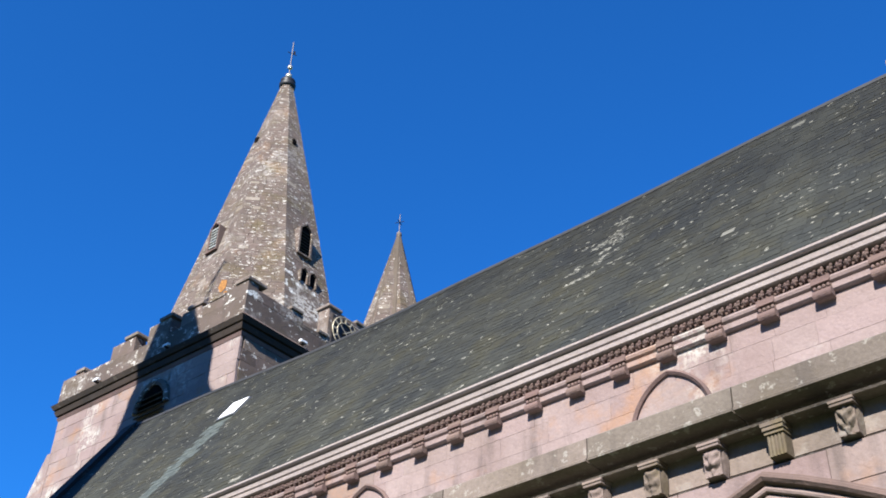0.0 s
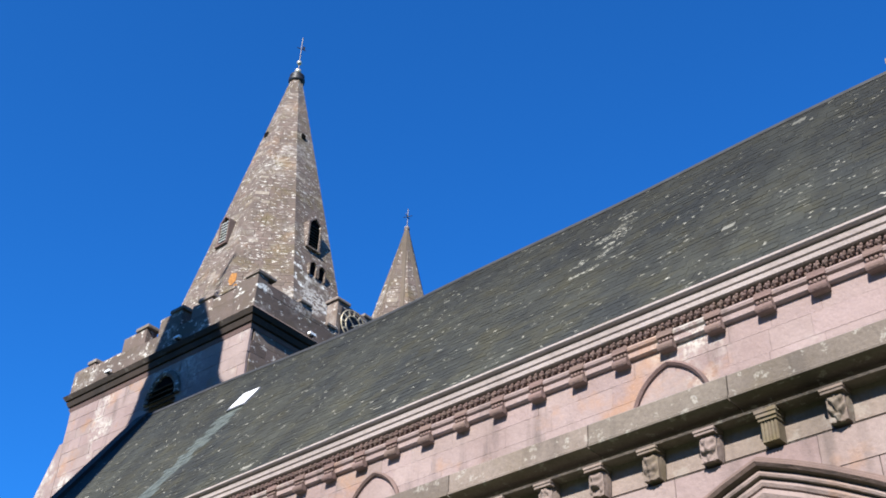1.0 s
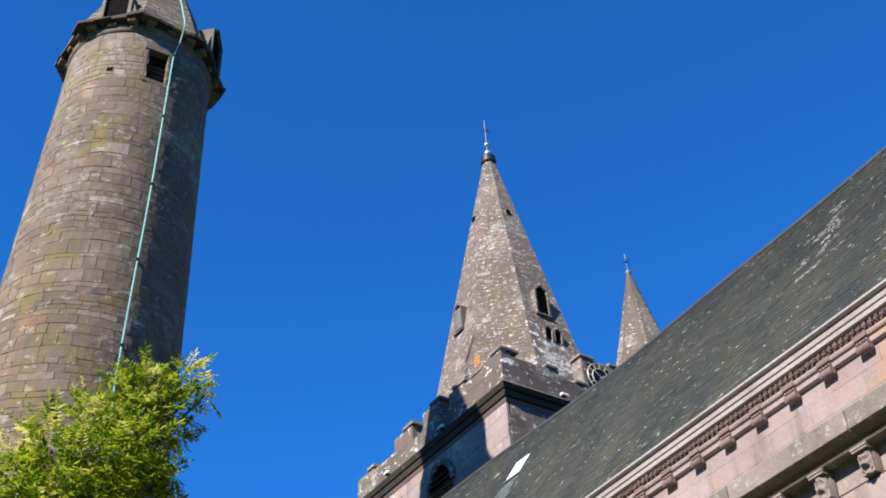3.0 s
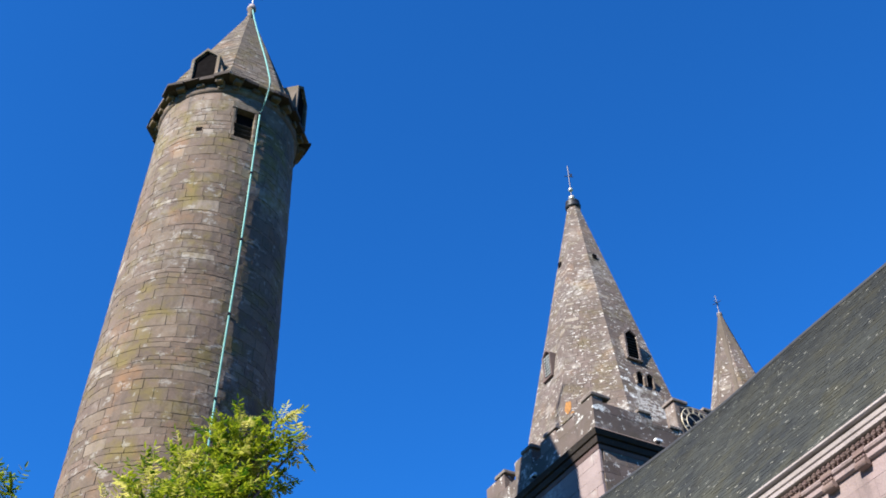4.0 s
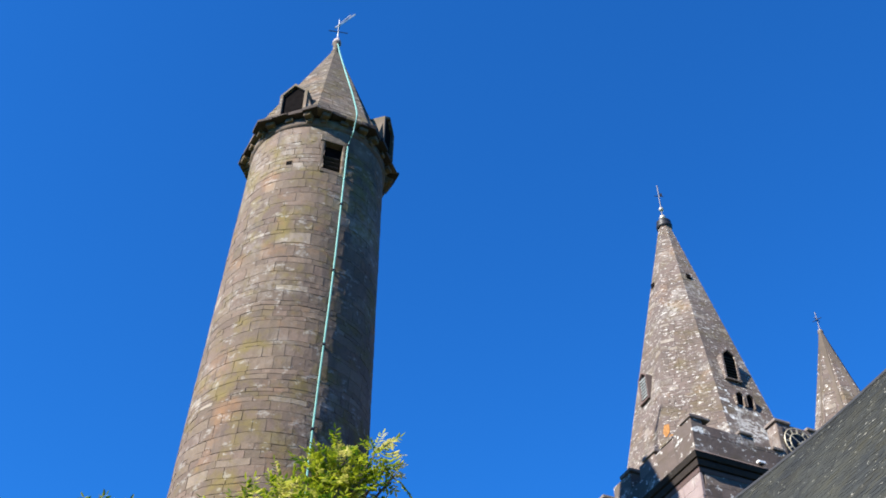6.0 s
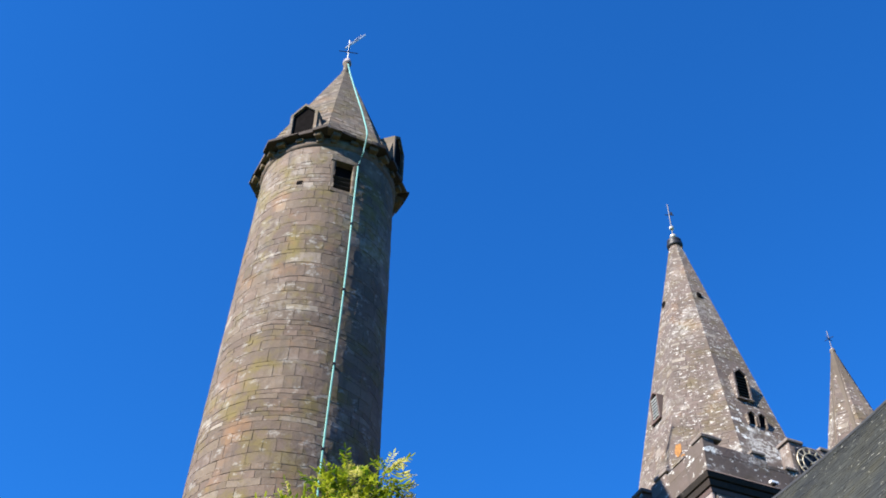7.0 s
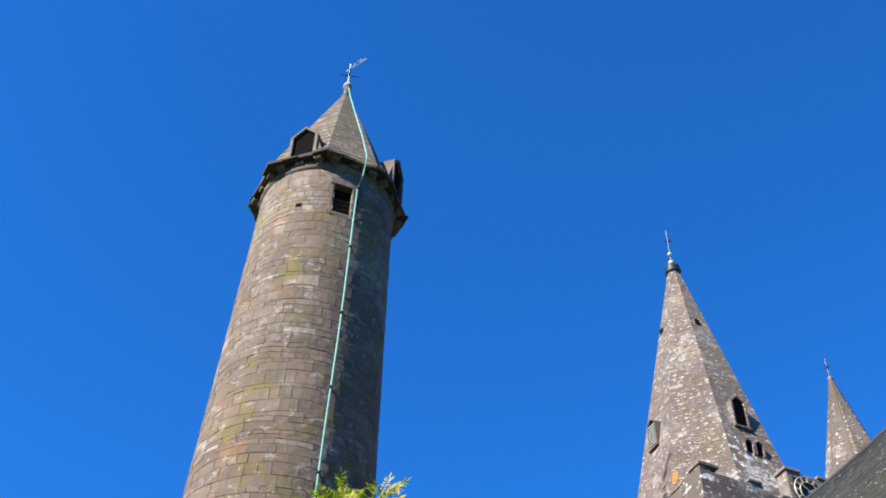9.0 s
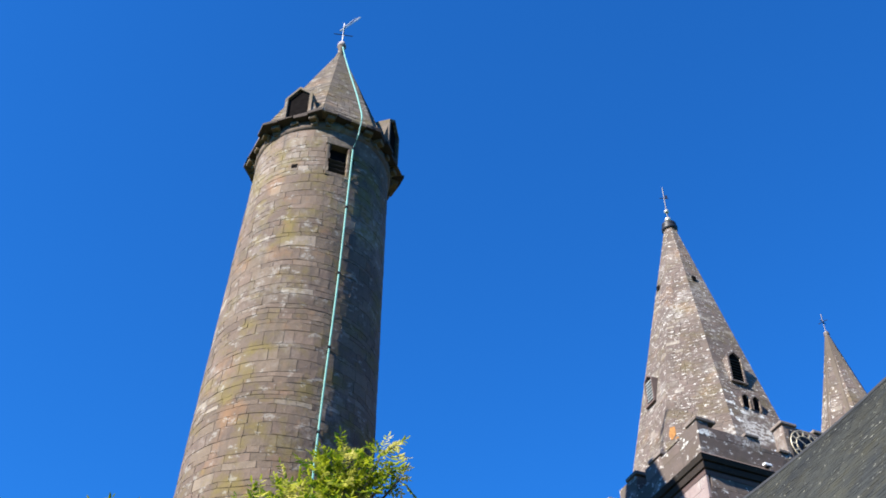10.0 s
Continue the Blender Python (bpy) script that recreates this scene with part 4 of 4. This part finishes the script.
part("turret_vane", tube([(CX, CY, 30.3), (CX, CY, 31.25)], 0.018), IRON, turret)
for a in (20, 110):
    d = Vector((math.cos(radians(a)), math.sin(radians(a)), 0)) * 0.2
    part("vane_arm", tube([Vector((CX, CY, 30.85)) - d, Vector((CX, CY, 30.85)) + d], 0.015), IRON, turret)

# ---------------------------------------------------------------- round tower
RX, RY = 22.5 * math.sin(radians(-78.95)), 22.5 * math.cos(radians(-78.95))
TOWARD = Vector((-RX, -RY, 0)).normalized()
RIGHT = Vector((-TOWARD.y, TOWARD.x, 0))
LEAN_PER_M = 0.014
Z_TOP = 25.55
rtower = thing("round_tower", (RX, RY, 0), "tall tapering medieval round tower with a stone cap", "tower")


def rt_r(z):
    return 1.93 + 0.0255 * (25.2 - z)


def rt(phi, r, z):
    """phi in degrees, 0 facing the churchyard path, growing to the north."""
    a = radians(phi)
    return Vector((RX, RY, z)) + TOWARD * (r * math.cos(a)) + RIGHT * (r * math.sin(a) + LEAN_PER_M * (z - 24.0))


def rt_lathe(profile, seg, start=0.0, bm=None, close=True):
    bm = bm or bmesh.new()
    rings = [[bm.verts.new(rt(start + 360 * i / seg, r, z)) for i in range(seg)] for r, z in profile]
    for a, b in zip(rings, rings[1:]):
        for i in range(seg):
            bm.faces.new((a[i], a[(i + 1) % seg], b[(i + 1) % seg], b[i]))
    if close:
        bm.faces.new(rings[0][::-1]), bm.faces.new(rings[-1])
    return bm


shaft = part("shaft", rt_lathe([(rt_r(z) - d, z) for z, d in ((0, 0.011), (12, 0.011), (18, 0.011), (23.7, 0.011), (23.74, 0.4), (25.0, 0.4), (25.04, 0.011), (Z_TOP, 0.011))], 128), POINTING, rtower, "coursed brown sandstone shaft")
W_LO, W_HI, W_L, W_R = 23.82, 24.93, 4.0, 20.0


def bed(phi, z):
    """Height of a wandering course joint."""
    a = radians(phi)
    if z <= 0.0 or z >= Z_TOP:
        return z
    return z + 0.06 * noise.noise(Vector((2.6 * math.cos(a), 2.6 * math.sin(a), 1.5 * z))) + 0.012 * noise.noise(Vector((11 * math.cos(a), 11 * math.sin(a), 5 * z)))


rest, singles, z = [], 0, 0.0
while z < Z_TOP - 0.01:
    h = random.choice((0.13, 0.17, 0.2, 0.24, 0.3, 0.36)) * random.uniform(0.9, 1.1)
    z1 = min(Z_TOP, z + h)
    if Z_TOP - z1 < 0.12:
        z1 = Z_TOP
    phi = random.uniform(0, 20)
    end = phi + 360
    while phi < end - 0.5:
        w = random.uniform(0.22, 0.5 + 1.4 * h) / rt_r(z) * 57.3
        if end - phi - w < 8:
            w = end - phi
        a, b = phi + 0.15, phi + w - 0.15
        phi += w
        c = ((a + b) / 2 + 180) % 360 - 180
        if z1 > W_LO and z < W_HI and c + w / 2 > W_L and c - w / 2 < W_R:
            lo, hi = c - w / 2 + 0.10, c + w / 2 - 0.10
            if lo < W_L - 3:
                a, b = lo, W_L
            elif hi > W_R + 3:
                a, b = W_R, hi
            else:
                continue
        n = max(1, round((b - a) / 6))
        o = random.uniform(-0.003, 0.006)
        g = 0.006
        f = [a + (b - a) * k / n for k in range(n + 1)]
        vs = []
        for zz in (z + g, z1 - g):
            vs += [tuple(rt(t + random.uniform(-0.12, 0.12), rt_r(zz) + o + random.uniform(-0.004, 0.004), bed(t, zz) + random.uniform(-0.006, 0.006))) for t in f] + [tuple(rt(t, rt_r(zz) - 0.1, bed(t, zz))) for t in f[::-1]]
        m = 2 * (n + 1)
        fs = [tuple(range(m))[::-1], tuple(range(m, 2 * m))] + [(k, (k + 1) % m, m + (k + 1) % m, m + k) for k in range(m)]
        if z > 15.5 and -68 < c < 40 and singles < 300:
            singles += 1
            piece("stone_block", vs, fs, ROUND, shaft)
        else:
            rest.append((vs, fs))
    z = z1
joined("shaft_stonework", rest, ROUND, shaft, "uneven courses of brown sandstone")

# belfry opening near the top
window = part("tower_window", box_bm((-0.36, -0.02, 0), (-0.30, 0.3, 1.12), Matrix.Translation(rt(12, rt_r(24.4) - 0.03, W_LO)) @ Matrix.Rotation(math.atan2(RIGHT.y, RIGHT.x) + radians(12), 4, "Z")), ROUND, rtower, "square-headed belfry opening with slats")
WM = Matrix.Translation(rt(12, rt_r(24.4) - 0.012, W_LO)) @ Matrix.Rotation(math.atan2(RIGHT.y, RIGHT.x) + radians(12), 4, "Z")
part("jamb", box_bm((0.24, -0.015, 0), (0.31, 0.3, 1.12), WM, bevel=0.01), ROUND, window)
part("sill", box_bm((-0.36, -0.03, -0.14), (0.36, 0.3, -0.003), WM, bevel=0.015), ROUND, window)
part("lintel", box_bm((-0.40, -0.02, 1.123), (0.40, 0.3, 1.35), WM, bevel=0.015), ROUND, window)
# black panel paints the dark inside of the opening
part("void", box_bm((-0.32, 0.2, 0.0), (0.24, 0.26, 1.12), WM), VOID_SHADE, window)
for i in range(4):
    part("louvre_slat", box_bm((-0.30, -0.05, -0.012), (0.235, 0.06, 0.012), WM @ pose(0, 0.12, 0.08 + 0.17 * i, -28, 0, 0)), IRON, window)

# small square hole left by old scaffolding: a flush block painted black as shade
part("putlog_hole", box_bm((-0.085, -0.010, -0.07), (0.085, 0.1, 0.09), Matrix.Translation(rt(-23, rt_r(24.0), 24.0)) @ Matrix.Rotation(math.atan2(RIGHT.y, RIGHT.x) + radians(-23), 4, "Z"), bevel=0.01), VOID_SHADE, rtower, "small masonry hole, its shade painted as a black block")

# octagonal stone cap on an eaves course with brackets
EAVE = 25.86
R_E = 2.40 - 0.05
cap = part("cap_core", rt_lathe([(R_E - 0.2, EAVE + 0.02), (0.03, 31.5)], 8, -6), MORTAR, rtower, "octagonal stone cap")
rest, singles = [], 0
for i in range(8):
    a0, a1 = -6 + 45 * i, -6 + 45 * (i + 1)
    z = EAVE + 0.06
    while z < 31.55:
        z1 = min(31.6, z + random.uniform(0.14, 0.2))
        r0, r1 = [(R_E - 0.12) * (31.65 - q) / (31.65 - EAVE) + 0.07 for q in (z, z1)]
        n = max(1, round(r0 * 0.765 / random.uniform(0.2, 0.45)))
        p0, q0, p1, q1 = rt(a0, r0, z), rt(a1, r0, z), rt(a0, r1, z1), rt(a1, r1, z1)
        mid = rt(0, 0, z)
        for k in range(n):
            f0, f1 = k / n + 0.004, (k + 1) / n - 0.004
            o = 1 + random.uniform(0, 0.006)
            vs = []
            for p, q, zz in ((p0, q0, z + 0.005), (p1, q1, z1 - 0.005)):
                for f, s in ((f0, o), (f1, o), (f1, 0.92), (f0, 0.92)):
                    v = p.lerp(q, f)
                    c = rt(0, 0, v.z)
                    v = c + (v - c) * s
                    vs.append((v.x, v.y, zz))
            if i in (0, 7) and singles < 240:
                singles += 1
                piece("cap_stone", vs, BOXF, CAPSTONE, cap)
            else:
                rest.append((vs, BOXF))
        z = z1
joined("cap_stonework", rest, CAPSTONE, cap, "small coursed cap stones")
# near-black bed paints the soffit shade beneath the eaves stones
part("eaves_bed", rt_lathe([(R_E - 0.55, EAVE - 0.02), (R_E - 0.30, EAVE - 0.015), (R_E - 0.30, EAVE + 0.05), (R_E - 0.5, EAVE + 0.06)], 8, -6), SOOT_SHADE, rtower)
for i in range(8):
    for k in range(4):
        f0, f1 = k / 4 + 0.004, (k + 1) / 4 - 0.004
        o, t, dz = random.uniform(-0.05, 0.05), random.uniform(0.07, 0.12), random.uniform(-0.02, 0.02)
        vs = []
        for zz in (EAVE + dz - 0.01, EAVE + dz + t):
            for f, r in ((f0, R_E + o), (f1, R_E + o + random.uniform(-0.03, 0.03)), (f1, R_E - 0.42), (f0, R_E - 0.42)):
                v = rt(-6 + 45 * i, r, zz).lerp(rt(39 + 45 * i, r, zz), f)
                vs.append((v.x, v.y, zz + random.uniform(-0.01, 0.01)))
        piece("eaves_stone", vs, BOXF, CAPSTONE if random.random() < 0.6 else SOOT_SHADE, cap)
part("wall_head", rt_lathe([(1.90, Z_TOP - 0.02), (1.98, Z_TOP + 0.05), (1.98, EAVE - 0.022)], 64), ROUND, rtower, "", True)
bracket = bmesh.new()
for lo, hi in (((-0.10, -0.42, 0.10), (0.10, 0.2, 0.22)), ((-0.085, -0.26, 0.0), (0.085, 0.2, 0.10))):
    add_box(bracket, lo, hi)
bmesh.ops.bevel(bracket, geom=bracket.edges[:], offset=0.02, segments=1, affect="EDGES")
bracket_mesh = bpy.data.meshes.new("bracket")
bracket.to_mesh(bracket_mesh)
bracket.free()
bracket_mesh.materials.append(CAPSTONE)
for i in range(8):
    for k in range(3):
        f = (k + 0.5) / 3
        p = rt(-6 + 45 * i, R_E - 0.1, EAVE - 0.245).lerp(rt(39 + 45 * i, R_E - 0.1, EAVE - 0.245), f)
        ang = -6 + 45 * i + 22.5
        n = TOWARD * math.cos(radians(ang)) + RIGHT * math.sin(radians(ang))
        p -= n * 0.02
        ob = new("bracket", bracket_mesh)
        ob.parent, ob.matrix_parent_inverse = rtower, Matrix.Translation(-BASES[rtower])
        ob.matrix_basis = Matrix.Translation(p - n * 0.36) @ Matrix.Rotation(math.atan2(n.y, n.x) + math.pi / 2, 4, "Z") @ Matrix.Diagonal((random.uniform(0.95, 1.35), random.uniform(0.85, 1.05), random.uniform(1.0, 1.25), 1))
for ang, tall in ((-26.0, 0.86), (63.0, 1.12), (152.0, 0.86), (241.5, 0.86)):
    n = TOWARD * math.cos(radians(ang)) + RIGHT * math.sin(radians(ang))
    foot = rt(ang, 2.17, EAVE + 0.10)
    dormer = lucarne("cap_lucarne", rtower, foot, math.degrees(math.atan2(n.y, n.x)) + 90, 0.84, tall, 1.1, CAPSTONE, None, "gabled stone lucarne in the cap", 0.5)
    side = Matrix.Translation(foot) @ Matrix.Rotation(math.atan2(n.y, n.x) + math.pi / 2, 4, "Z")
    bm = bmesh.new()
    for s in (-1, 1):
        ring = [bm.verts.new(side @ Vector((s * x, y, z))) for x, y, z in ((0.42, 0.05, 0.0), (0.62, 0.12, 0.0), (0.42, 0.05, tall * 0.75), (0.42, 0.7, 0.0), (0.62, 0.7, 0.0), (0.42, 0.7, tall * 0.75))]
        for f in ((0, 1, 2), (3, 5, 4), (0, 2, 5, 3), (1, 4, 5, 2), (0, 3, 4, 1)):
            bm.faces.new([ring[k] for k in f])
    part("cheek", bm, CAPSTONE, dormer, "sloping mossy cheek stones")

part("finial", rt_lathe([(0.10, 31.4), (0.15, 31.52), (0.08, 31.7), (0.11, 31.8), (0.09, 31.9), (0.13, 32.0), (0.13, 32.12), (0.08, 32.25), (0.02, 32.32)], 16, 0), CAPSTONE, rtower, "weathered stone finial", True)
part("finial_cap", rt_lathe([(0.115, 32.0), (0.15, 32.03), (0.145, 32.12), (0.10, 32.25), (0.02, 32.33)], 16, 0), PALE, rtower, "pale domed finial top", True)
RTIP = rt(0, 0, 32.3)
part("vane_rod", tube([RTIP, RTIP + Vector((0, 0, 1.1))], 0.02), SILVER, rtower)
rvane = part("weather_vane", tube([RTIP + Vector((0, 0, 0.75)) - RIGHT * 0.12 - TOWARD * 0.1, RTIP + Vector((0, 0, 1.55)) + RIGHT * 0.50], 0.035), SILVER, rtower, "slanting pale metal weather vane")
for s in (-1, 1):
    part("vane_bar", tube([RTIP + Vector((0, 0, 0.82)) + RIGHT * 0.02 * s, RTIP + Vector((0, 0, 1.5)) + RIGHT * (0.42 + 0.06 * s)], 0.018), SILVER, rvane)
for d in (RIGHT, TOWARD):
    part("compass_arm", tube([RTIP + Vector((0, 0, 0.42)) - d * 0.32, RTIP + Vector((0, 0, 0.42)) + d * 0.32], 0.015), IRON, rvane)

# verdigris conductor strip from the finial down the shaft
pts = [rt(20, 0.12, 31.9), rt(22, 0.35, 31.2), rt(23, 1.0, 29.5), rt(23.5, 1.7, 27.7), rt(22, 2.3, 26.2), rt(21.5, R_E + 0.06, 25.85), rt(22, 2.25, 25.3)]
pts += [rt(22.5 + 0.35 * math.sin(z * 0.7) - 0.28 * (25 - z), rt_r(z) + 0.05, z) for z in [25.0 - 0.8 * k for k in range(29)]]
strip = tagged(part("conductor_strip", tube(pts, 0.023, 6), VERDIGRIS), "turquoise lightning conductor strip running down the tower", "lightning conductor")
for k in range(7, len(pts), 3):
    part("clip", box_bm((-0.04, -0.04, -0.025), (0.04, 0.04, 0.025), Matrix.Translation(pts[k])), IRON, strip)


# ---------------------------------------------------------------- floodlights on the steeple's string course
def floodlight(p, turn):
    ob = thing("floodlight", p, "small white floodlight on the tower ledge", "floodlight", "floodlights on the tower")
    m = Matrix.Translation(p) @ Matrix.Rotation(radians(turn), 4, "Z")
    part("housing", box_bm((-0.13, -0.08, 0.04), (0.13, 0.03, 0.12), m, bevel=0.015), CREAM, ob)
    part("bracket", box_bm((-0.04, -0.08, 0.0), (0.04, 0.04, 0.047), m), IRON, ob)
    return ob


for x, y, turn in ((PX0 + 2.4, TY0 - 0.22, 0), (PX0 + 6.2, TY0 - 0.22, 0), (TX1 + 0.22, 20.7, 90)):
    spot_at = Matrix.Translation((XS, YS, 0)) @ Matrix.Rotation(TWIST, 4, "Z") @ Vector((x - XS, y - YS, 21.863))
    floodlight(tuple(EYE_POINT + (spot_at - EYE_POINT) * 0.88), turn + 2.5)

# ---------------------------------------------------------------- tree
BASE_TREE = Vector((-8.3, 1.7, 0))
tree = thing("tree", BASE_TREE, "leafy tree with feathery yellow-green leaves", "tree")


def spot(az, el, d):
    return Vector((d * math.sin(radians(az)), d * math.cos(radians(az)), 1.6 + d * math.tan(radians(el))))


CLUSTERS = [(-76.2, 32.5, 8.0, 0.21), (-75.1, 33.5, 8.0, 0.14), (-74.9, 31.9, 8.0, 0.23), (-74.1, 31.8, 8.1, 0.15), (-73.4, 33.3, 8.1, 0.09), (-72.6, 32.8, 8.1, 0.05), (-72.1, 32.4, 8.1, 0.02), (-73.3, 30.4, 8.1, 0.04), (-73.3, 28.6, 8.1, 0.06), (-76.8, 31.4, 8.1, 0.25), (-78.5, 30.8, 8.2, 0.27), (-80.1, 29.6, 8.0, 0.28), (-81.8, 28.0, 8.2, 0.28),
            (-75.7, 30.0, 7.9, 0.28), (-74.6, 28.7, 8.2, 0.19), (-76.9, 29.5, 7.8, 0.34), (-79.1, 28.2, 7.8, 0.36), (-75.9, 27.9, 8.0, 0.34), (-77.3, 27.0, 7.9, 0.40), (-80.1, 26.4, 7.9, 0.40),
            (-82.7, 25.6, 8.2, 0.34), (-75.6, 25.6, 8.1, 0.34), (-77.7, 24.5, 8.0, 0.46), (-81.0, 23.8, 8.0, 0.43), (-76.3, 23.0, 8.1, 0.38), (-79.0, 21.5, 8.2, 0.47), (-84.0, 22.5, 8.3, 0.38),
            (-88.7, 29.6, 8.2, 0.03), (-88.0, 29.0, 8.2, 0.10), (-87.1, 28.9, 8.2, 0.09), (-87.4, 25.5, 8.3, 0.30), (-86.0, 23.0, 8.3, 0.40)]
part("trunk", tube([BASE_TREE, BASE_TREE + Vector((0.05, 0.03, 1.6)), BASE_TREE + Vector((0.0, 0.05, 3.2)), spot(-79, 22, 8.3)], 0.16, 10, taper=0.45), BARK, tree, "", True)
fork = spot(-79, 21.5, 8.3)
low_fork = BASE_TREE + Vector((0.0, 0.04, 2.9))
leaf_verts, leaf_faces = [], []


def leaflet(p, d, side, ln, wd):
    n = d.cross(side).normalized()
    k = len(leaf_verts)
    q = [p, p + d * ln * 0.35 + side * wd + n * wd * 0.3, p + d * ln * 0.75 + side * wd * 0.7 + n * wd * 0.2, p + d * ln, p + d * ln * 0.75 - side * wd * 0.7 + n * wd * 0.2, p + d * ln * 0.35 - side * wd + n * wd * 0.3]
    leaf_verts.extend(tuple(v) for v in q)
    leaf_faces.append((k, k + 1, k + 2, k + 3))
    leaf_faces.append((k, k + 3, k + 4, k + 5))


def frond(p, d, ln):
    d = d.normalized()
    side = d.cross(Vector((random.uniform(-0.4, 0.4), random.uniform(-0.4, 0.4), 1))).normalized()
    pairs = random.randint(5, 7)
    for k in range(pairs):
        f = 0.2 + 0.75 * k / pairs
        q = p + d * ln * f + Vector((0, 0, -0.10 * ln * f * f))
        for s in (-1, 1):
            ld = (d * 0.55 + side * s + Vector((0, 0, random.uniform(-0.45, 0.1)))).normalized()
            leaflet(q, ld, ld.cross(Vector((0.1, 0.2, 1))).normalized(), ln * random.uniform(0.22, 0.34), ln * random.uniform(0.045, 0.065))
    leaflet(p + d * ln * 0.9 + Vector((0, 0, -0.08 * ln)), d, side, ln * 0.28, ln * 0.05)


for az, el, d, r in CLUSTERS:
    c = spot(az, el - (0.8 if az < -74.5 else 0.35), d)
    start = fork if c.z > 5.2 and az > -84 else low_fork
    mid = start.lerp(c, 0.55) + Vector((random.uniform(-0.15, 0.15), random.uniform(-0.15, 0.15), 0.12))
    part("limb", tube([start, mid, c], 0.035, 6, taper=0.25), BARK, tree)
    for k in range(int(5 + 80 * min(r, 0.1) + 620 * r * r)):
        v = Vector((random.gauss(0, 1), random.gauss(0, 1), random.gauss(0, 1))).normalized()
        p = c + v * r * random.uniform(0.15, 0.9)
        frond(p, v + Vector((random.uniform(-0.5, 0.5), random.uniform(-0.5, 0.5), random.uniform(-0.3, 0.5))), random.uniform(0.14, 0.26))
me = bpy.data.meshes.new("crown")
me.from_pydata(leaf_verts, [], leaf_faces)
mesh_part("crown", me, LEAF, tree, "feathery yellow-green leaflets", kind="stuff")
